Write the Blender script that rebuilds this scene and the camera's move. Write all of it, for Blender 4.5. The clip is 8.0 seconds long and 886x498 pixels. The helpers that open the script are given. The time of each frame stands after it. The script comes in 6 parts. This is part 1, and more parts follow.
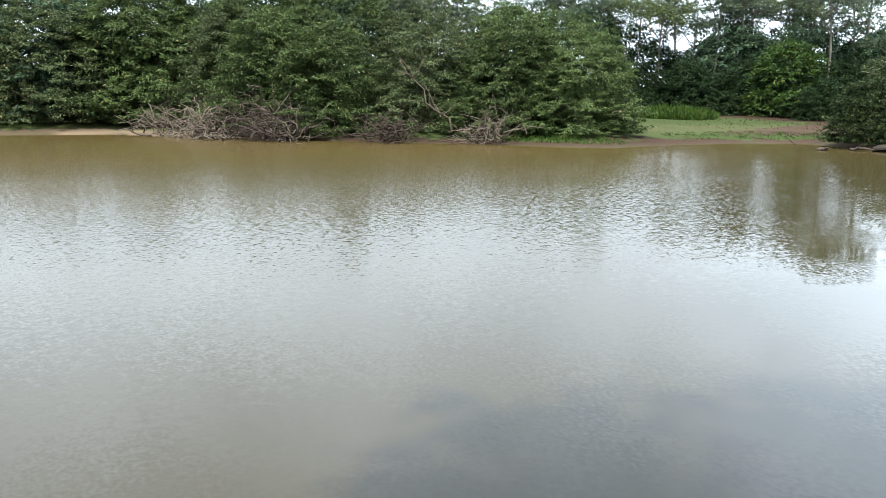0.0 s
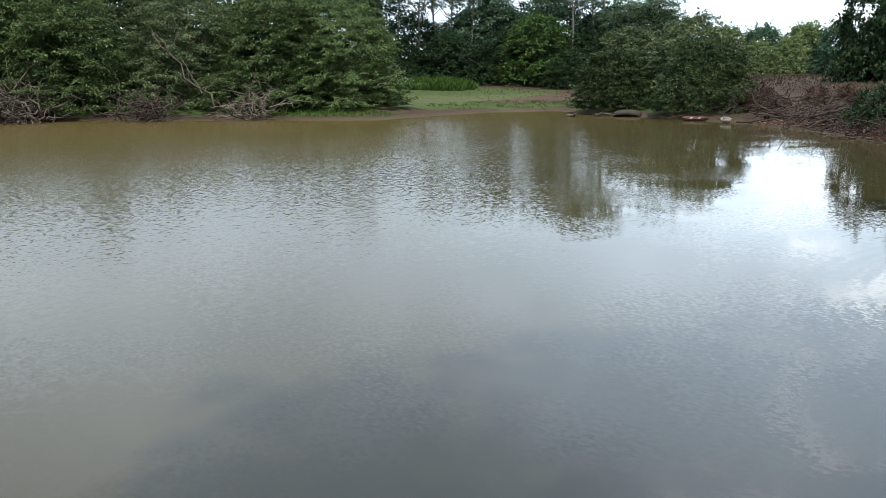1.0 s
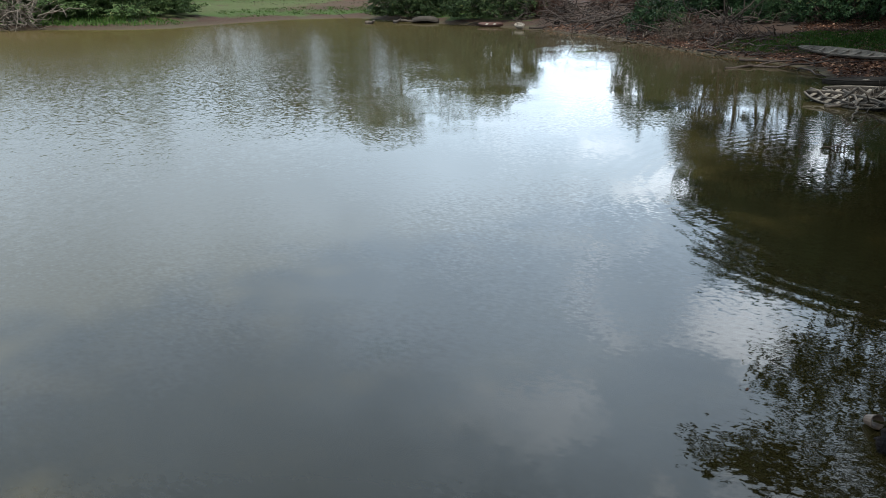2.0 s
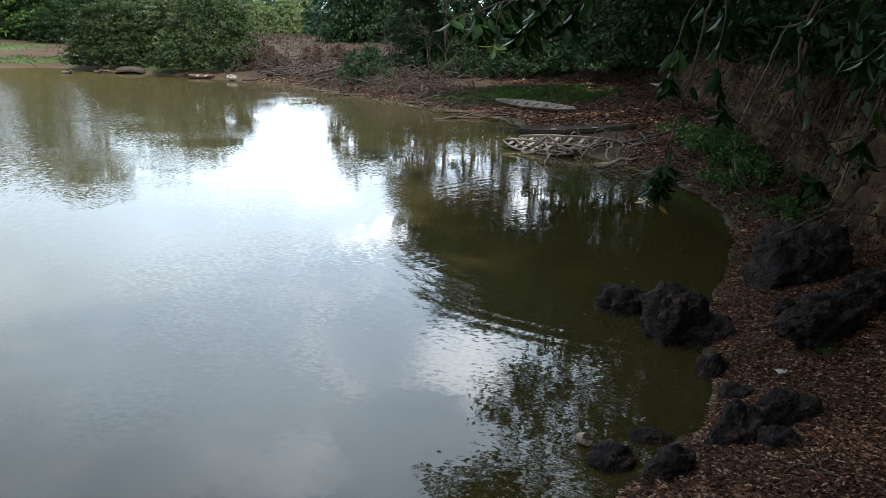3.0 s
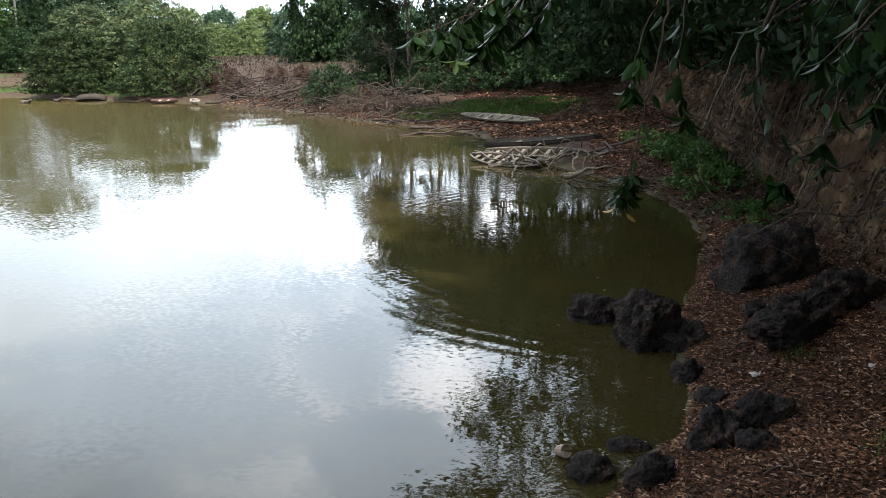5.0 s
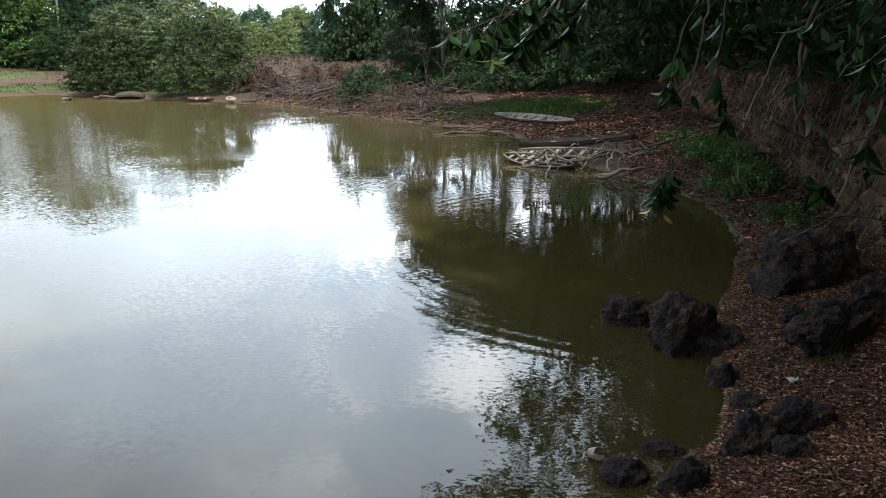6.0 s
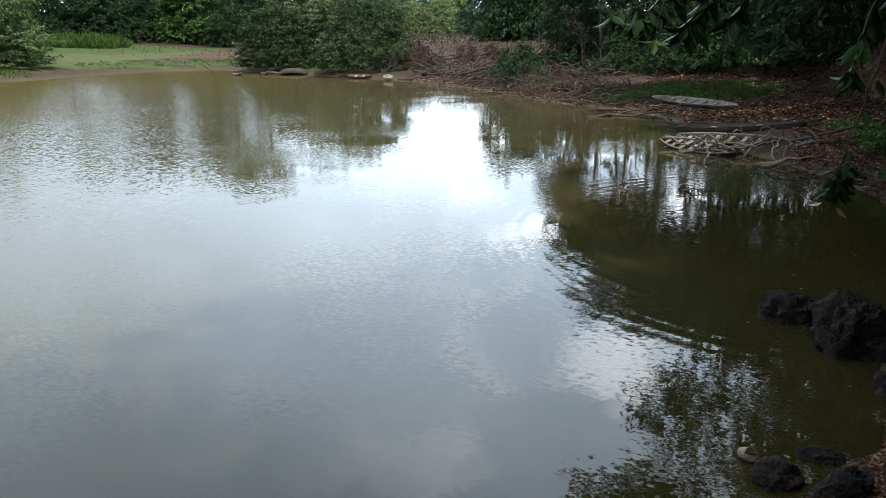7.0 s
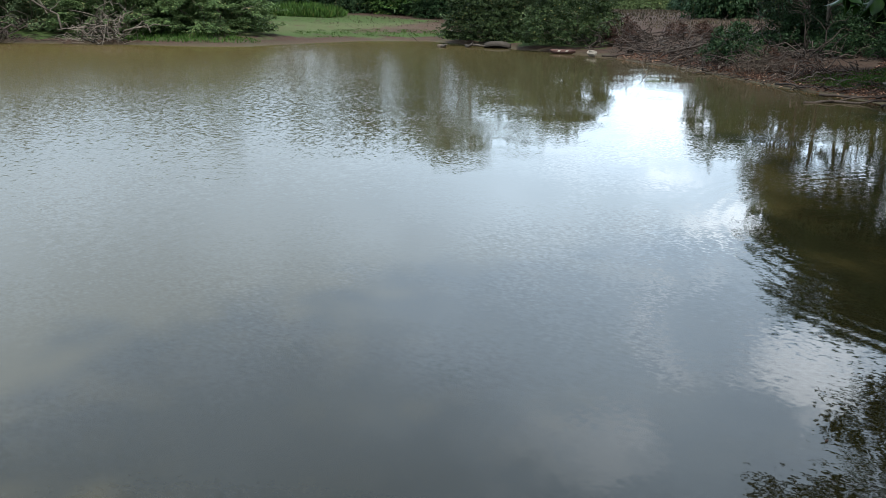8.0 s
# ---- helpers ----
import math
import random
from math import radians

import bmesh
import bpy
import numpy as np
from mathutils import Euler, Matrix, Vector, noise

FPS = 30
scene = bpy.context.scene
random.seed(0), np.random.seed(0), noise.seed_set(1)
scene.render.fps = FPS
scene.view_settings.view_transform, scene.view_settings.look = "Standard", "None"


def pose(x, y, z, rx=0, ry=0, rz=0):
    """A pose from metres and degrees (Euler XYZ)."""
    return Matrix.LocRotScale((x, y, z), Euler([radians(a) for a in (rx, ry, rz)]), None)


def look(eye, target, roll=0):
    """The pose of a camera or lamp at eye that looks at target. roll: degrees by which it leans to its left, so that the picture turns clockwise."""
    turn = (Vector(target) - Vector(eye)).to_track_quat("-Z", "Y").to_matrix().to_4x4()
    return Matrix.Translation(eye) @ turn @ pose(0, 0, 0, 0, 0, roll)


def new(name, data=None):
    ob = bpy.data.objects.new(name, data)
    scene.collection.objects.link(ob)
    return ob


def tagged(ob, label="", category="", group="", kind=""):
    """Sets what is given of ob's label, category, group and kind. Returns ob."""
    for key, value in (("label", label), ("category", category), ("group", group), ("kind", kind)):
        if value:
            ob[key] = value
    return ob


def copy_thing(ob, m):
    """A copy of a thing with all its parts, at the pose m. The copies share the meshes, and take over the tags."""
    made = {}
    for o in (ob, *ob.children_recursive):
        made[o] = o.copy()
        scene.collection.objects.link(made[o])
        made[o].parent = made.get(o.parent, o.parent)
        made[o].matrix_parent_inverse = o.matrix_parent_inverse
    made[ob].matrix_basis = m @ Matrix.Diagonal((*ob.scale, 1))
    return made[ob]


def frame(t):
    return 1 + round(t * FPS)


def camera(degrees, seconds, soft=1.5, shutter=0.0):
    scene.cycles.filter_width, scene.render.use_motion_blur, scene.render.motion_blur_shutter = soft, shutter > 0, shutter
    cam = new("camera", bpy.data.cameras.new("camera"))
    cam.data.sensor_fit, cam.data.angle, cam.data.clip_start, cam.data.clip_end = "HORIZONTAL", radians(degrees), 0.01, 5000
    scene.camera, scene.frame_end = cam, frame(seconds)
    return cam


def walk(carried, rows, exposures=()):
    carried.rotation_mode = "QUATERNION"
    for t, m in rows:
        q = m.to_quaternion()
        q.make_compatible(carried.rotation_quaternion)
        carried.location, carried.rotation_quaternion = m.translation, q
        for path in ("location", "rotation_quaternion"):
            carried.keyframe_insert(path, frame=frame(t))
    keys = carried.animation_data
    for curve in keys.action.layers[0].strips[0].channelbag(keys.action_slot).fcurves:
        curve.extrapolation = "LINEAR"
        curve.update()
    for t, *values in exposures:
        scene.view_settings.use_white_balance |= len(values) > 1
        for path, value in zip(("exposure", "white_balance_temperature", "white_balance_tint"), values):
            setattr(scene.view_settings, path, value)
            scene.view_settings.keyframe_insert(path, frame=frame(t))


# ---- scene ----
cam = camera(55.6, 8.0, soft=0.85)
PATH = [
    (0, (0.147, -0.213, 3.532), (-1.5497, 0.7920, 3.1985), 0.13),
    (0.5, (0.136, -0.208, 3.533), (-1.3847, 1.0438, 3.1859), -0.54),
    (1, (0.129, -0.203, 3.534), (-1.2304, 1.2091, 3.1365), -0.83),
    (1.2, (0.127, -0.200, 3.534), (-1.1736, 1.2529, 3.0894), -0.40),
    (2.3, (0.124, -0.163, 3.535), (-0.6846, 1.5557, 2.9087), -0.80),
    (2.5, (0.125, -0.154, 3.535), (-0.5616, 1.6316, 2.9517), -0.23),
    (2.7, (0.124, -0.143, 3.535), (-0.4341, 1.6976, 2.9867), 0.85),
    (3, (0.124, -0.125, 3.535), (-0.2573, 1.7757, 3.0432), 0.94),
    (3.5, (0.130, -0.096, 3.539), (-0.0747, 1.8364, 3.0657), 1.53),
    (4, (0.133, -0.084, 3.541), (-0.0457, 1.8532, 3.0769), 1.05),
    (4.5, (0.131, -0.080, 3.541), (-0.1148, 1.8521, 3.0865), 0.01),
    (4.7, (0.130, -0.079, 3.541), (-0.1517, 1.8477, 3.0844), -0.51),
    (6, (0.101, -0.069, 3.536), (-0.2887, 1.8387, 3.0790), -0.76),
    (6.5, (0.076, -0.074, 3.533), (-0.4375, 1.8011, 3.0636), -0.53),
    (7, (0.048, -0.083, 3.530), (-0.6694, 1.7163, 3.0322), -0.34),
    (7.5, (0.021, -0.093, 3.529), (-0.8574, 1.6272, 3.0102), 0.46),
    (8, (-0.006, -0.103, 3.529), (-1.1060, 1.4724, 2.9739), 0.72),
]
EXPOSURES = [(0, 1.08, 6200, 9), (0.5, 0.76, 6150, 9), (1, 0.52, 6000, 8), (1.6, 0.60, 5850, 7), (2.3, 0.38, 5750, 6), (2.5, 0.40, 5750, 6), (3.0, 1.0, 5950, 8), (3.5, 1.56, 6250, 10), (4.0, 1.80, 6250, 10), (4.5, 1.6, 6250, 10),
             (6.0, 1.22, 6150, 9), (6.5, 1.12, 6050, 8), (7.0, 0.88, 5950, 7), (7.5, 0.66, 5800, 6), (8.0, 0.57, 5750, 6)]
walk(cam, [(t, look(e, g, r)) for t, e, g, r in PATH], EXPOSURES)

# ---- sky and sun ----
SUN_ELEVATION, SUN_AZIMUTH = 58.0, 128.0      # degrees; azimuth clockwise from +y
world = bpy.data.worlds.new("sky")
scene.world = world
world.use_nodes = True


def sky_nodes():
    nt = world.node_tree
    nt.nodes.clear()
    n, l = nt.nodes.new, nt.links.new
    out, bg = n("ShaderNodeOutputWorld"), n("ShaderNodeBackground")
    sky = n("ShaderNodeTexSky")
    sky.sky_type, sky.sun_disc = "NISHITA", False
    sky.sun_elevation, sky.sun_rotation = radians(SUN_ELEVATION), radians(SUN_AZIMUTH)
    sky.dust_density, sky.air_density = 2.0, 1.2
    dim = n("ShaderNodeVectorMath")
    dim.operation = "SCALE"
    dim.inputs["Scale"].default_value = 0.07
    l(sky.outputs[0], dim.inputs[0])
    # cloud sheet: directions projected on a level plane
    geo, sep = n("ShaderNodeTexCoord"), n("ShaderNodeSeparateXYZ")
    l(geo.outputs["Generated"], sep.inputs[0])
    up = n("ShaderNodeMath")
    up.operation, up.inputs[1].default_value = "ADD", 0.22
    l(sep.outputs["Z"], up.inputs[0])
    low = n("ShaderNodeMath")
    low.operation, low.inputs[1].default_value = "MAXIMUM", 0.05
    l(up.outputs[0], low.inputs[0])
    flat = n("ShaderNodeVectorMath")
    flat.operation = "DIVIDE"
    l(geo.outputs["Generated"], flat.inputs[0])
    l(low.outputs[0], flat.inputs[1])
    shift = n("ShaderNodeVectorMath")
    shift.operation, shift.inputs[1].default_value = "ADD", (3.1, 7.4, 0.0)
    l(flat.outputs[0], shift.inputs[0])
    big = n("ShaderNodeTexNoise")
    big.inputs["Scale"].default_value, big.inputs["Detail"].default_value = 2.4, 6.0
    big.inputs["Roughness"].default_value = 0.52
    l(shift.outputs[0], big.inputs["Vector"])
    mask = n("ShaderNodeValToRGB")
    mask.color_ramp.elements[0].position, mask.color_ramp.elements[1].position = 0.42, 0.76
    mask.color_ramp.elements[0].color = (0.72, 0.72, 0.72, 1)      # a thin veil covers all of the sky
    l(big.outputs[0], mask.inputs[0])
    # thick haze towards the horizon
    haze = n("ShaderNodeMapRange")
    haze.inputs["From Min"].default_value, haze.inputs["From Max"].default_value = 0.10, 0.62
    haze.inputs["To Min"].default_value, haze.inputs["To Max"].default_value = 0.9, 0.0
    l(sep.outputs["Z"], haze.inputs["Value"])
    both = n("ShaderNodeMath")
    both.operation = "MAXIMUM"
    l(mask.outputs[0], both.inputs[0])
    l(haze.outputs[0], both.inputs[1])
    cloud = n("ShaderNodeMixRGB")
    cloud.inputs[2].default_value = (1.02, 1.15, 1.27, 1)
    l(both.outputs[0], cloud.inputs[0])
    # small bright heaps of cloud
    puff, heap = n("ShaderNodeTexNoise"), n("ShaderNodeMapRange")
    puff.inputs["Scale"].default_value, puff.inputs["Detail"].default_value, puff.inputs["Roughness"].default_value = 3.6, 9.0, 0.6
    heap.inputs["From Min"].default_value, heap.inputs["From Max"].default_value = 0.51, 0.62
    heap.inputs["To Min"].default_value, heap.inputs["To Max"].default_value = 0.0, 0.8
    l(flat.outputs[0], puff.inputs["Vector"])
    l(puff.outputs[0], heap.inputs["Value"])
    bright = n("ShaderNodeMixRGB")
    bright.inputs[2].default_value = (1.95, 1.92, 1.88, 1)
    # they gather over the north, where the sky opens between the trees
    north, both2 = n("ShaderNodeMapRange"), n("ShaderNodeMath")
    north.inputs["From Min"].default_value, north.inputs["From Max"].default_value = -0.5, -0.15
    both2.operation = "MULTIPLY"
    l(sep.outputs["X"], north.inputs["Value"])
    l(north.outputs[0], both2.inputs[0])
    l(heap.outputs[0], both2.inputs[1])
    l(both2.outputs[0], bright.inputs[0])
    l(dim.outputs[0], cloud.inputs[1])
    l(cloud.outputs[0], bright.inputs[1])
    # a broad bank of bright cloud stands low over the north
    bank, near_bank, swell = n("ShaderNodeVectorMath"), n("ShaderNodeMapRange"), n("ShaderNodeVectorMath")
    bank.operation, bank.inputs[1].default_value = "DOT_PRODUCT", (-0.25, 0.93, 0.27)
    near_bank.interpolation_type = "SMOOTHSTEP"
    near_bank.inputs["From Min"].default_value, near_bank.inputs["From Max"].default_value = 0.86, 1.0
    near_bank.inputs["To Min"].default_value, near_bank.inputs["To Max"].default_value = 1.0, 1.5
    swell.operation = "SCALE"
    l(geo.outputs["Generated"], bank.inputs[0])
    l(bank.outputs["Value"], near_bank.inputs["Value"])
    l(bright.outputs[0], swell.inputs[0])
    l(near_bank.outputs[0], swell.inputs["Scale"])
    l(swell.outputs[0], bg.inputs["Color"])
    bg.inputs["Strength"].default_value = 1.0
    l(bg.outputs[0], out.inputs[0])


sky_nodes()
sun = new("sun", bpy.data.lights.new("sun", "SUN"))
sun.data.energy, sun.data.angle, sun.data.color = 5.0, radians(2), (1.0, 0.93, 0.82)
sun.matrix_world = look((0, 0, 30), (-math.sin(radians(SUN_AZIMUTH)) * 30, -math.cos(radians(SUN_AZIMUTH)) * 30,
                                     30 - 30 * math.tan(radians(SUN_ELEVATION))))


# ---- materials ----
def material(name):
    m = bpy.data.materials.new(name)
    m.use_nodes = True
    nt = m.node_tree
    return m, nt, nt.nodes["Principled BSDF"], nt.nodes["Material Output"]


def noise_node(nt, scale, detail=4.0, rough=0.55, vector=None, stretch=None):
    tex = nt.nodes.new("ShaderNodeTexNoise")
    tex.inputs["Scale"].default_value = scale
    tex.inputs["Detail"].default_value = detail
    tex.inputs["Roughness"].default_value = rough
    if vector is None:
        vector = nt.nodes.new("ShaderNodeTexCoord").outputs["Object"]
    if stretch:
        mp = nt.nodes.new("ShaderNodeMapping")
        mp.inputs["Scale"].default_value = stretch
        nt.links.new(vector, mp.inputs[0])
        vector = mp.outputs[0]
    nt.links.new(vector, tex.inputs["Vector"])
    return tex


def ramp_node(nt, source, stops):
    r = nt.nodes.new("ShaderNodeValToRGB")
    while len(r.color_ramp.elements) < len(stops):
        r.color_ramp.elements.new(0.5)
    for el, (at, colour) in zip(r.color_ramp.elements, stops):
        el.position, el.color = at, (*colour, 1)
    nt.links.new(source, r.inputs[0])
    return r


def mix_node(nt, factor, a, b, kind="MIX"):
    m = nt.nodes.new("ShaderNodeMixRGB")
    m.blend_type = kind
    for k, v in ((0, factor), (1, a), (2, b)):
        if isinstance(v, (int, float)):
            m.inputs[k].default_value = v
        elif isinstance(v, tuple):
            m.inputs[k].default_value = (*v, 1)
        else:
            nt.links.new(v, m.inputs[k])
    return m


def math_node(nt, operation, a, b=0.5):
    m = nt.nodes.new("ShaderNodeMath")
    m.operation = operation
    for k, v in ((0, a), (1, b)):
        if isinstance(v, (int, float)):
            m.inputs[k].default_value = v
        else:
            nt.links.new(v, m.inputs[k])
    return m


def range_node(nt, source, a, b, c, d):
    m = nt.nodes.new("ShaderNodeMapRange")
    nt.links.new(source, m.inputs["Value"])
    for k, v in (("From Min", a), ("From Max", b), ("To Min", c), ("To Max", d)):
        m.inputs[k].default_value = v
    return m


def bump_node(nt, height, distance, strength=1.0, under=None):
    b = nt.nodes.new("ShaderNodeBump")
    b.inputs["Distance"].default_value = distance
    b.inputs["Strength"].default_value = strength
    nt.links.new(height, b.inputs["Height"])
    if under is not None:
        nt.links.new(under, b.inputs["Normal"])
    return b


def foliage(name, dark, light, yellow=(0.2, 0.16, 0.04), odd=0.04, gloss=0.45, through_light=0.3, shine=0.3):
    """Leaves: colour varies leaf by leaf, plant by plant and in large drifts; light shines through them."""
    m, nt, p, out = material(name)
    isl = nt.nodes.new("ShaderNodeNewGeometry").outputs["Random Per Island"]
    info = nt.nodes.new("ShaderNodeObjectInfo")
    base = ramp_node(nt, isl, [(0.0, dark), (0.6, tuple(0.5 * (a + b) for a, b in zip(dark, light))), (1 - odd, light), (1.0, yellow)])
    drift = noise_node(nt, 0.35, 3.0)
    tone = range_node(nt, drift.outputs[0], 0.3, 0.7, 0.72, 1.28)
    per = range_node(nt, info.outputs["Random"], 0, 1, 0.8, 1.2)
    both = math_node(nt, "MULTIPLY", tone.outputs[0], per.outputs[0])
    hsv = nt.nodes.new("ShaderNodeHueSaturation")
    nt.links.new(base.outputs[0], hsv.inputs["Color"])
    nt.links.new(both.outputs[0], hsv.inputs["Value"])
    nt.links.new(hsv.outputs[0], p.inputs["Base Color"])
    p.inputs["Roughness"].default_value = gloss
    p.inputs["Specular IOR Level"].default_value = shine if gloss < 0.6 else 0.1
    tr = nt.nodes.new("ShaderNodeBsdfTranslucent")
    nt.links.new(hsv.outputs[0], tr.inputs[0])
    mx = nt.nodes.new("ShaderNodeMixShader")
    mx.inputs[0].default_value = through_light
    nt.links.new(p.outputs[0], mx.inputs[1])
    nt.links.new(tr.outputs[0], mx.inputs[2])
    nt.links.new(mx.outputs[0], out.inputs[0])
    return m


LEAF_BANK = foliage("bank_shrub_leaves", (0.0285, 0.0490, 0.0165), (0.1030, 0.1430, 0.0520), (0.1976, 0.1748, 0.0760), shine=0.08)
LEAF_OLIVE = foliage("olive_shrub_leaves", (0.0361, 0.0547, 0.0227), (0.1104, 0.1406, 0.0646), (0.2052, 0.1672, 0.0836), 0.08, shine=0.08)
LEAF_ROUND = foliage("round_bush_leaves", (0.0115, 0.0205, 0.0078), (0.0425, 0.0600, 0.0220), (0.1140, 0.1026, 0.0342), shine=0.06)
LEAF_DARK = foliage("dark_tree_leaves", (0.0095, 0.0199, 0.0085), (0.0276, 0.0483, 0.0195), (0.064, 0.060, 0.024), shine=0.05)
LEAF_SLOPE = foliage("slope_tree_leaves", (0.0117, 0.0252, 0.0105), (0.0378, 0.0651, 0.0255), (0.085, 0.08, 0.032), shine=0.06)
# far leaves: distance haze mixed into the colour, paler and bluer than near ones
LEAF_FAR = foliage("hazed_forest_leaves", (0.0280, 0.0524, 0.0308), (0.0698, 0.1140, 0.0647), (0.1368, 0.1368, 0.0684), shine=0.06)
LEAF_AIRY = foliage("hazed_airy_leaves", (0.050, 0.072, 0.046), (0.115, 0.150, 0.092), (0.16, 0.16, 0.10), through_light=0.4, shine=0.06)
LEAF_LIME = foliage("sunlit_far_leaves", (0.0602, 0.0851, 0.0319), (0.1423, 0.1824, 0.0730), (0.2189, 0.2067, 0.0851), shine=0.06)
LEAF_BRIGHT = foliage("bright_vine_leaves", (0.0260, 0.0502, 0.0127), (0.0592, 0.1079, 0.0238), shine=0.1)
# near-black green: part of the canopy's shade is in this leaf colour
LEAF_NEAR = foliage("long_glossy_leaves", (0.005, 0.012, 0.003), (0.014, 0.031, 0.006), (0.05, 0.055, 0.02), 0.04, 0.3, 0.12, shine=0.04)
CLODS = foliage("dry_bank_crumbs", (0.02, 0.013, 0.009), (0.075, 0.052, 0.036), (0.14, 0.11, 0.08), 0.12, 0.8, 0.05)
LEAF_YELLOW = foliage("yellowed_leaves", (0.2, 0.11, 0.02), (0.3, 0.19, 0.03), (0.3, 0.16, 0.03), 0.05, 0.4, 0.3)
LEAF_YOUNG = foliage("young_light_leaves", (0.1, 0.15, 0.03), (0.17, 0.22, 0.05), (0.2, 0.2, 0.06), 0.05, 0.4, 0.35)
LEAF_DRY = foliage("dead_red_brush", (0.026, 0.013, 0.0095), (0.060, 0.031, 0.022), (0.10, 0.07, 0.042), 0.1, 0.8, 0.15)
GRASS = foliage("grass_blades", (0.021, 0.043, 0.008), (0.052, 0.095, 0.018), (0.091, 0.091, 0.028), 0.08, 0.5, 0.3, shine=0.1)
WEEDS = foliage("leafy_weeds", (0.022, 0.050, 0.010), (0.058, 0.115, 0.024), (0.1, 0.11, 0.03), 0.04, 0.5, 0.3, shine=0.15)
LITTER = foliage("fallen_leaves", (0.016, 0.007, 0.0045), (0.155, 0.070, 0.038), (0.36, 0.23, 0.15), 0.2, 0.65, 0.1)
GRASS_DRY = foliage("dry_grass_blades", (0.027, 0.022, 0.014), (0.058, 0.047, 0.029), (0.11, 0.085, 0.055), 0.08, 0.7, 0.2)


def wood(name, dark, light, grain=(6, 6, 0.8), gloss=0.85):
    m, nt, p, out = material(name)
    a = noise_node(nt, 3.0, 6.0, 0.65, stretch=grain)
    b = noise_node(nt, 1.3, 3.0)
    c = ramp_node(nt, a.outputs[0], [(0.3, dark), (0.72, light)])
    d = mix_node(nt, range_node(nt, b.outputs[0], 0.35, 0.7, 0.0, 0.55).outputs[0], c.outputs[0], tuple(0.55 * v for v in dark))
    info = nt.nodes.new("ShaderNodeObjectInfo")
    hsv = nt.nodes.new("ShaderNodeHueSaturation")
    nt.links.new(d.outputs[0], hsv.inputs["Color"])
    nt.links.new(range_node(nt, info.outputs["Random"], 0, 1, 0.75, 1.2).outputs[0], hsv.inputs["Value"])
    nt.links.new(hsv.outputs[0], p.inputs["Base Color"])
    p.inputs["Roughness"].default_value = gloss
    p.inputs["Specular IOR Level"].default_value = 0.15
    nt.links.new(bump_node(nt, a.outputs[0], 0.02, 0.7).outputs[0], p.inputs["Normal"])
    return m


BARK = wood("grey_brown_bark", (0.07, 0.055, 0.04), (0.2, 0.165, 0.125))
BARK_PALE = wood("pale_bark", (0.100, 0.092, 0.075), (0.210, 0.195, 0.165))
BARK_DARK = wood("dark_bark", (0.03, 0.022, 0.016), (0.1, 0.075, 0.055))
BLEACHED = wood("bleached_driftwood", (0.05, 0.04, 0.031), (0.17, 0.14, 0.11))
DEADWOOD = wood("dead_branches", (0.021, 0.015, 0.012), (0.07, 0.053, 0.042))
PLANKS = wood("weathered_boat_planks", (0.09, 0.077, 0.06), (0.26, 0.22, 0.175), (1.2, 9, 9))
# tarred hulls; also gives two pale boats their shadowed insides
HULL_DARK = wood("dark_hull_wood", (0.02, 0.017, 0.014), (0.065, 0.052, 0.04), (1.2, 9, 9))
HULL_RED = wood("red_brown_hull_paint", (0.04, 0.02, 0.016), (0.10, 0.055, 0.042), (1.2, 9, 9), 0.6)


def rock_material():
    m, nt, p, out = material("dark_laterite_rock")
    a = noise_node(nt, 5.0, 8.0, 0.7)
    v = nt.nodes.new("ShaderNodeTexVoronoi")
    v.inputs["Scale"].default_value = 26.0
    nt.links.new(nt.nodes.new("ShaderNodeTexCoord").outputs["Object"], v.inputs["Vector"])
    c = ramp_node(nt, a.outputs[0], [(0.3, (0.006, 0.005, 0.0048)), (0.5, (0.0155, 0.0118, 0.0105)), (0.72, (0.075, 0.045, 0.030))])
    nt.links.new(c.outputs[0], p.inputs["Base Color"])
    p.inputs["Roughness"].default_value = 0.8
    p.inputs["Specular IOR Level"].default_value = 0.12
    b1 = bump_node(nt, v.outputs["Distance"], 0.035, 1.0)
    nt.links.new(bump_node(nt, a.outputs[0], 0.06, 1.0, b1.outputs[0]).outputs[0], p.inputs["Normal"])
    return m


ROCK = rock_material()


def plain(name, colour, gloss=0.6):
    m, nt, p, out = material(name)
    a = noise_node(nt, 9.0, 5.0)
    c = mix_node(nt, range_node(nt, a.outputs[0], 0.35, 0.75, 0, 0.6).outputs[0], colour, tuple(0.5 * v for v in colour))
    nt.links.new(c.outputs[0], p.inputs["Base Color"])
    p.inputs["Roughness"].default_value = gloss
    return m


CLAY = plain("buff_clay", (0.2, 0.14, 0.1))
WHITE = plain("dirty_white_plastic", (0.36, 0.33, 0.30), 0.5)


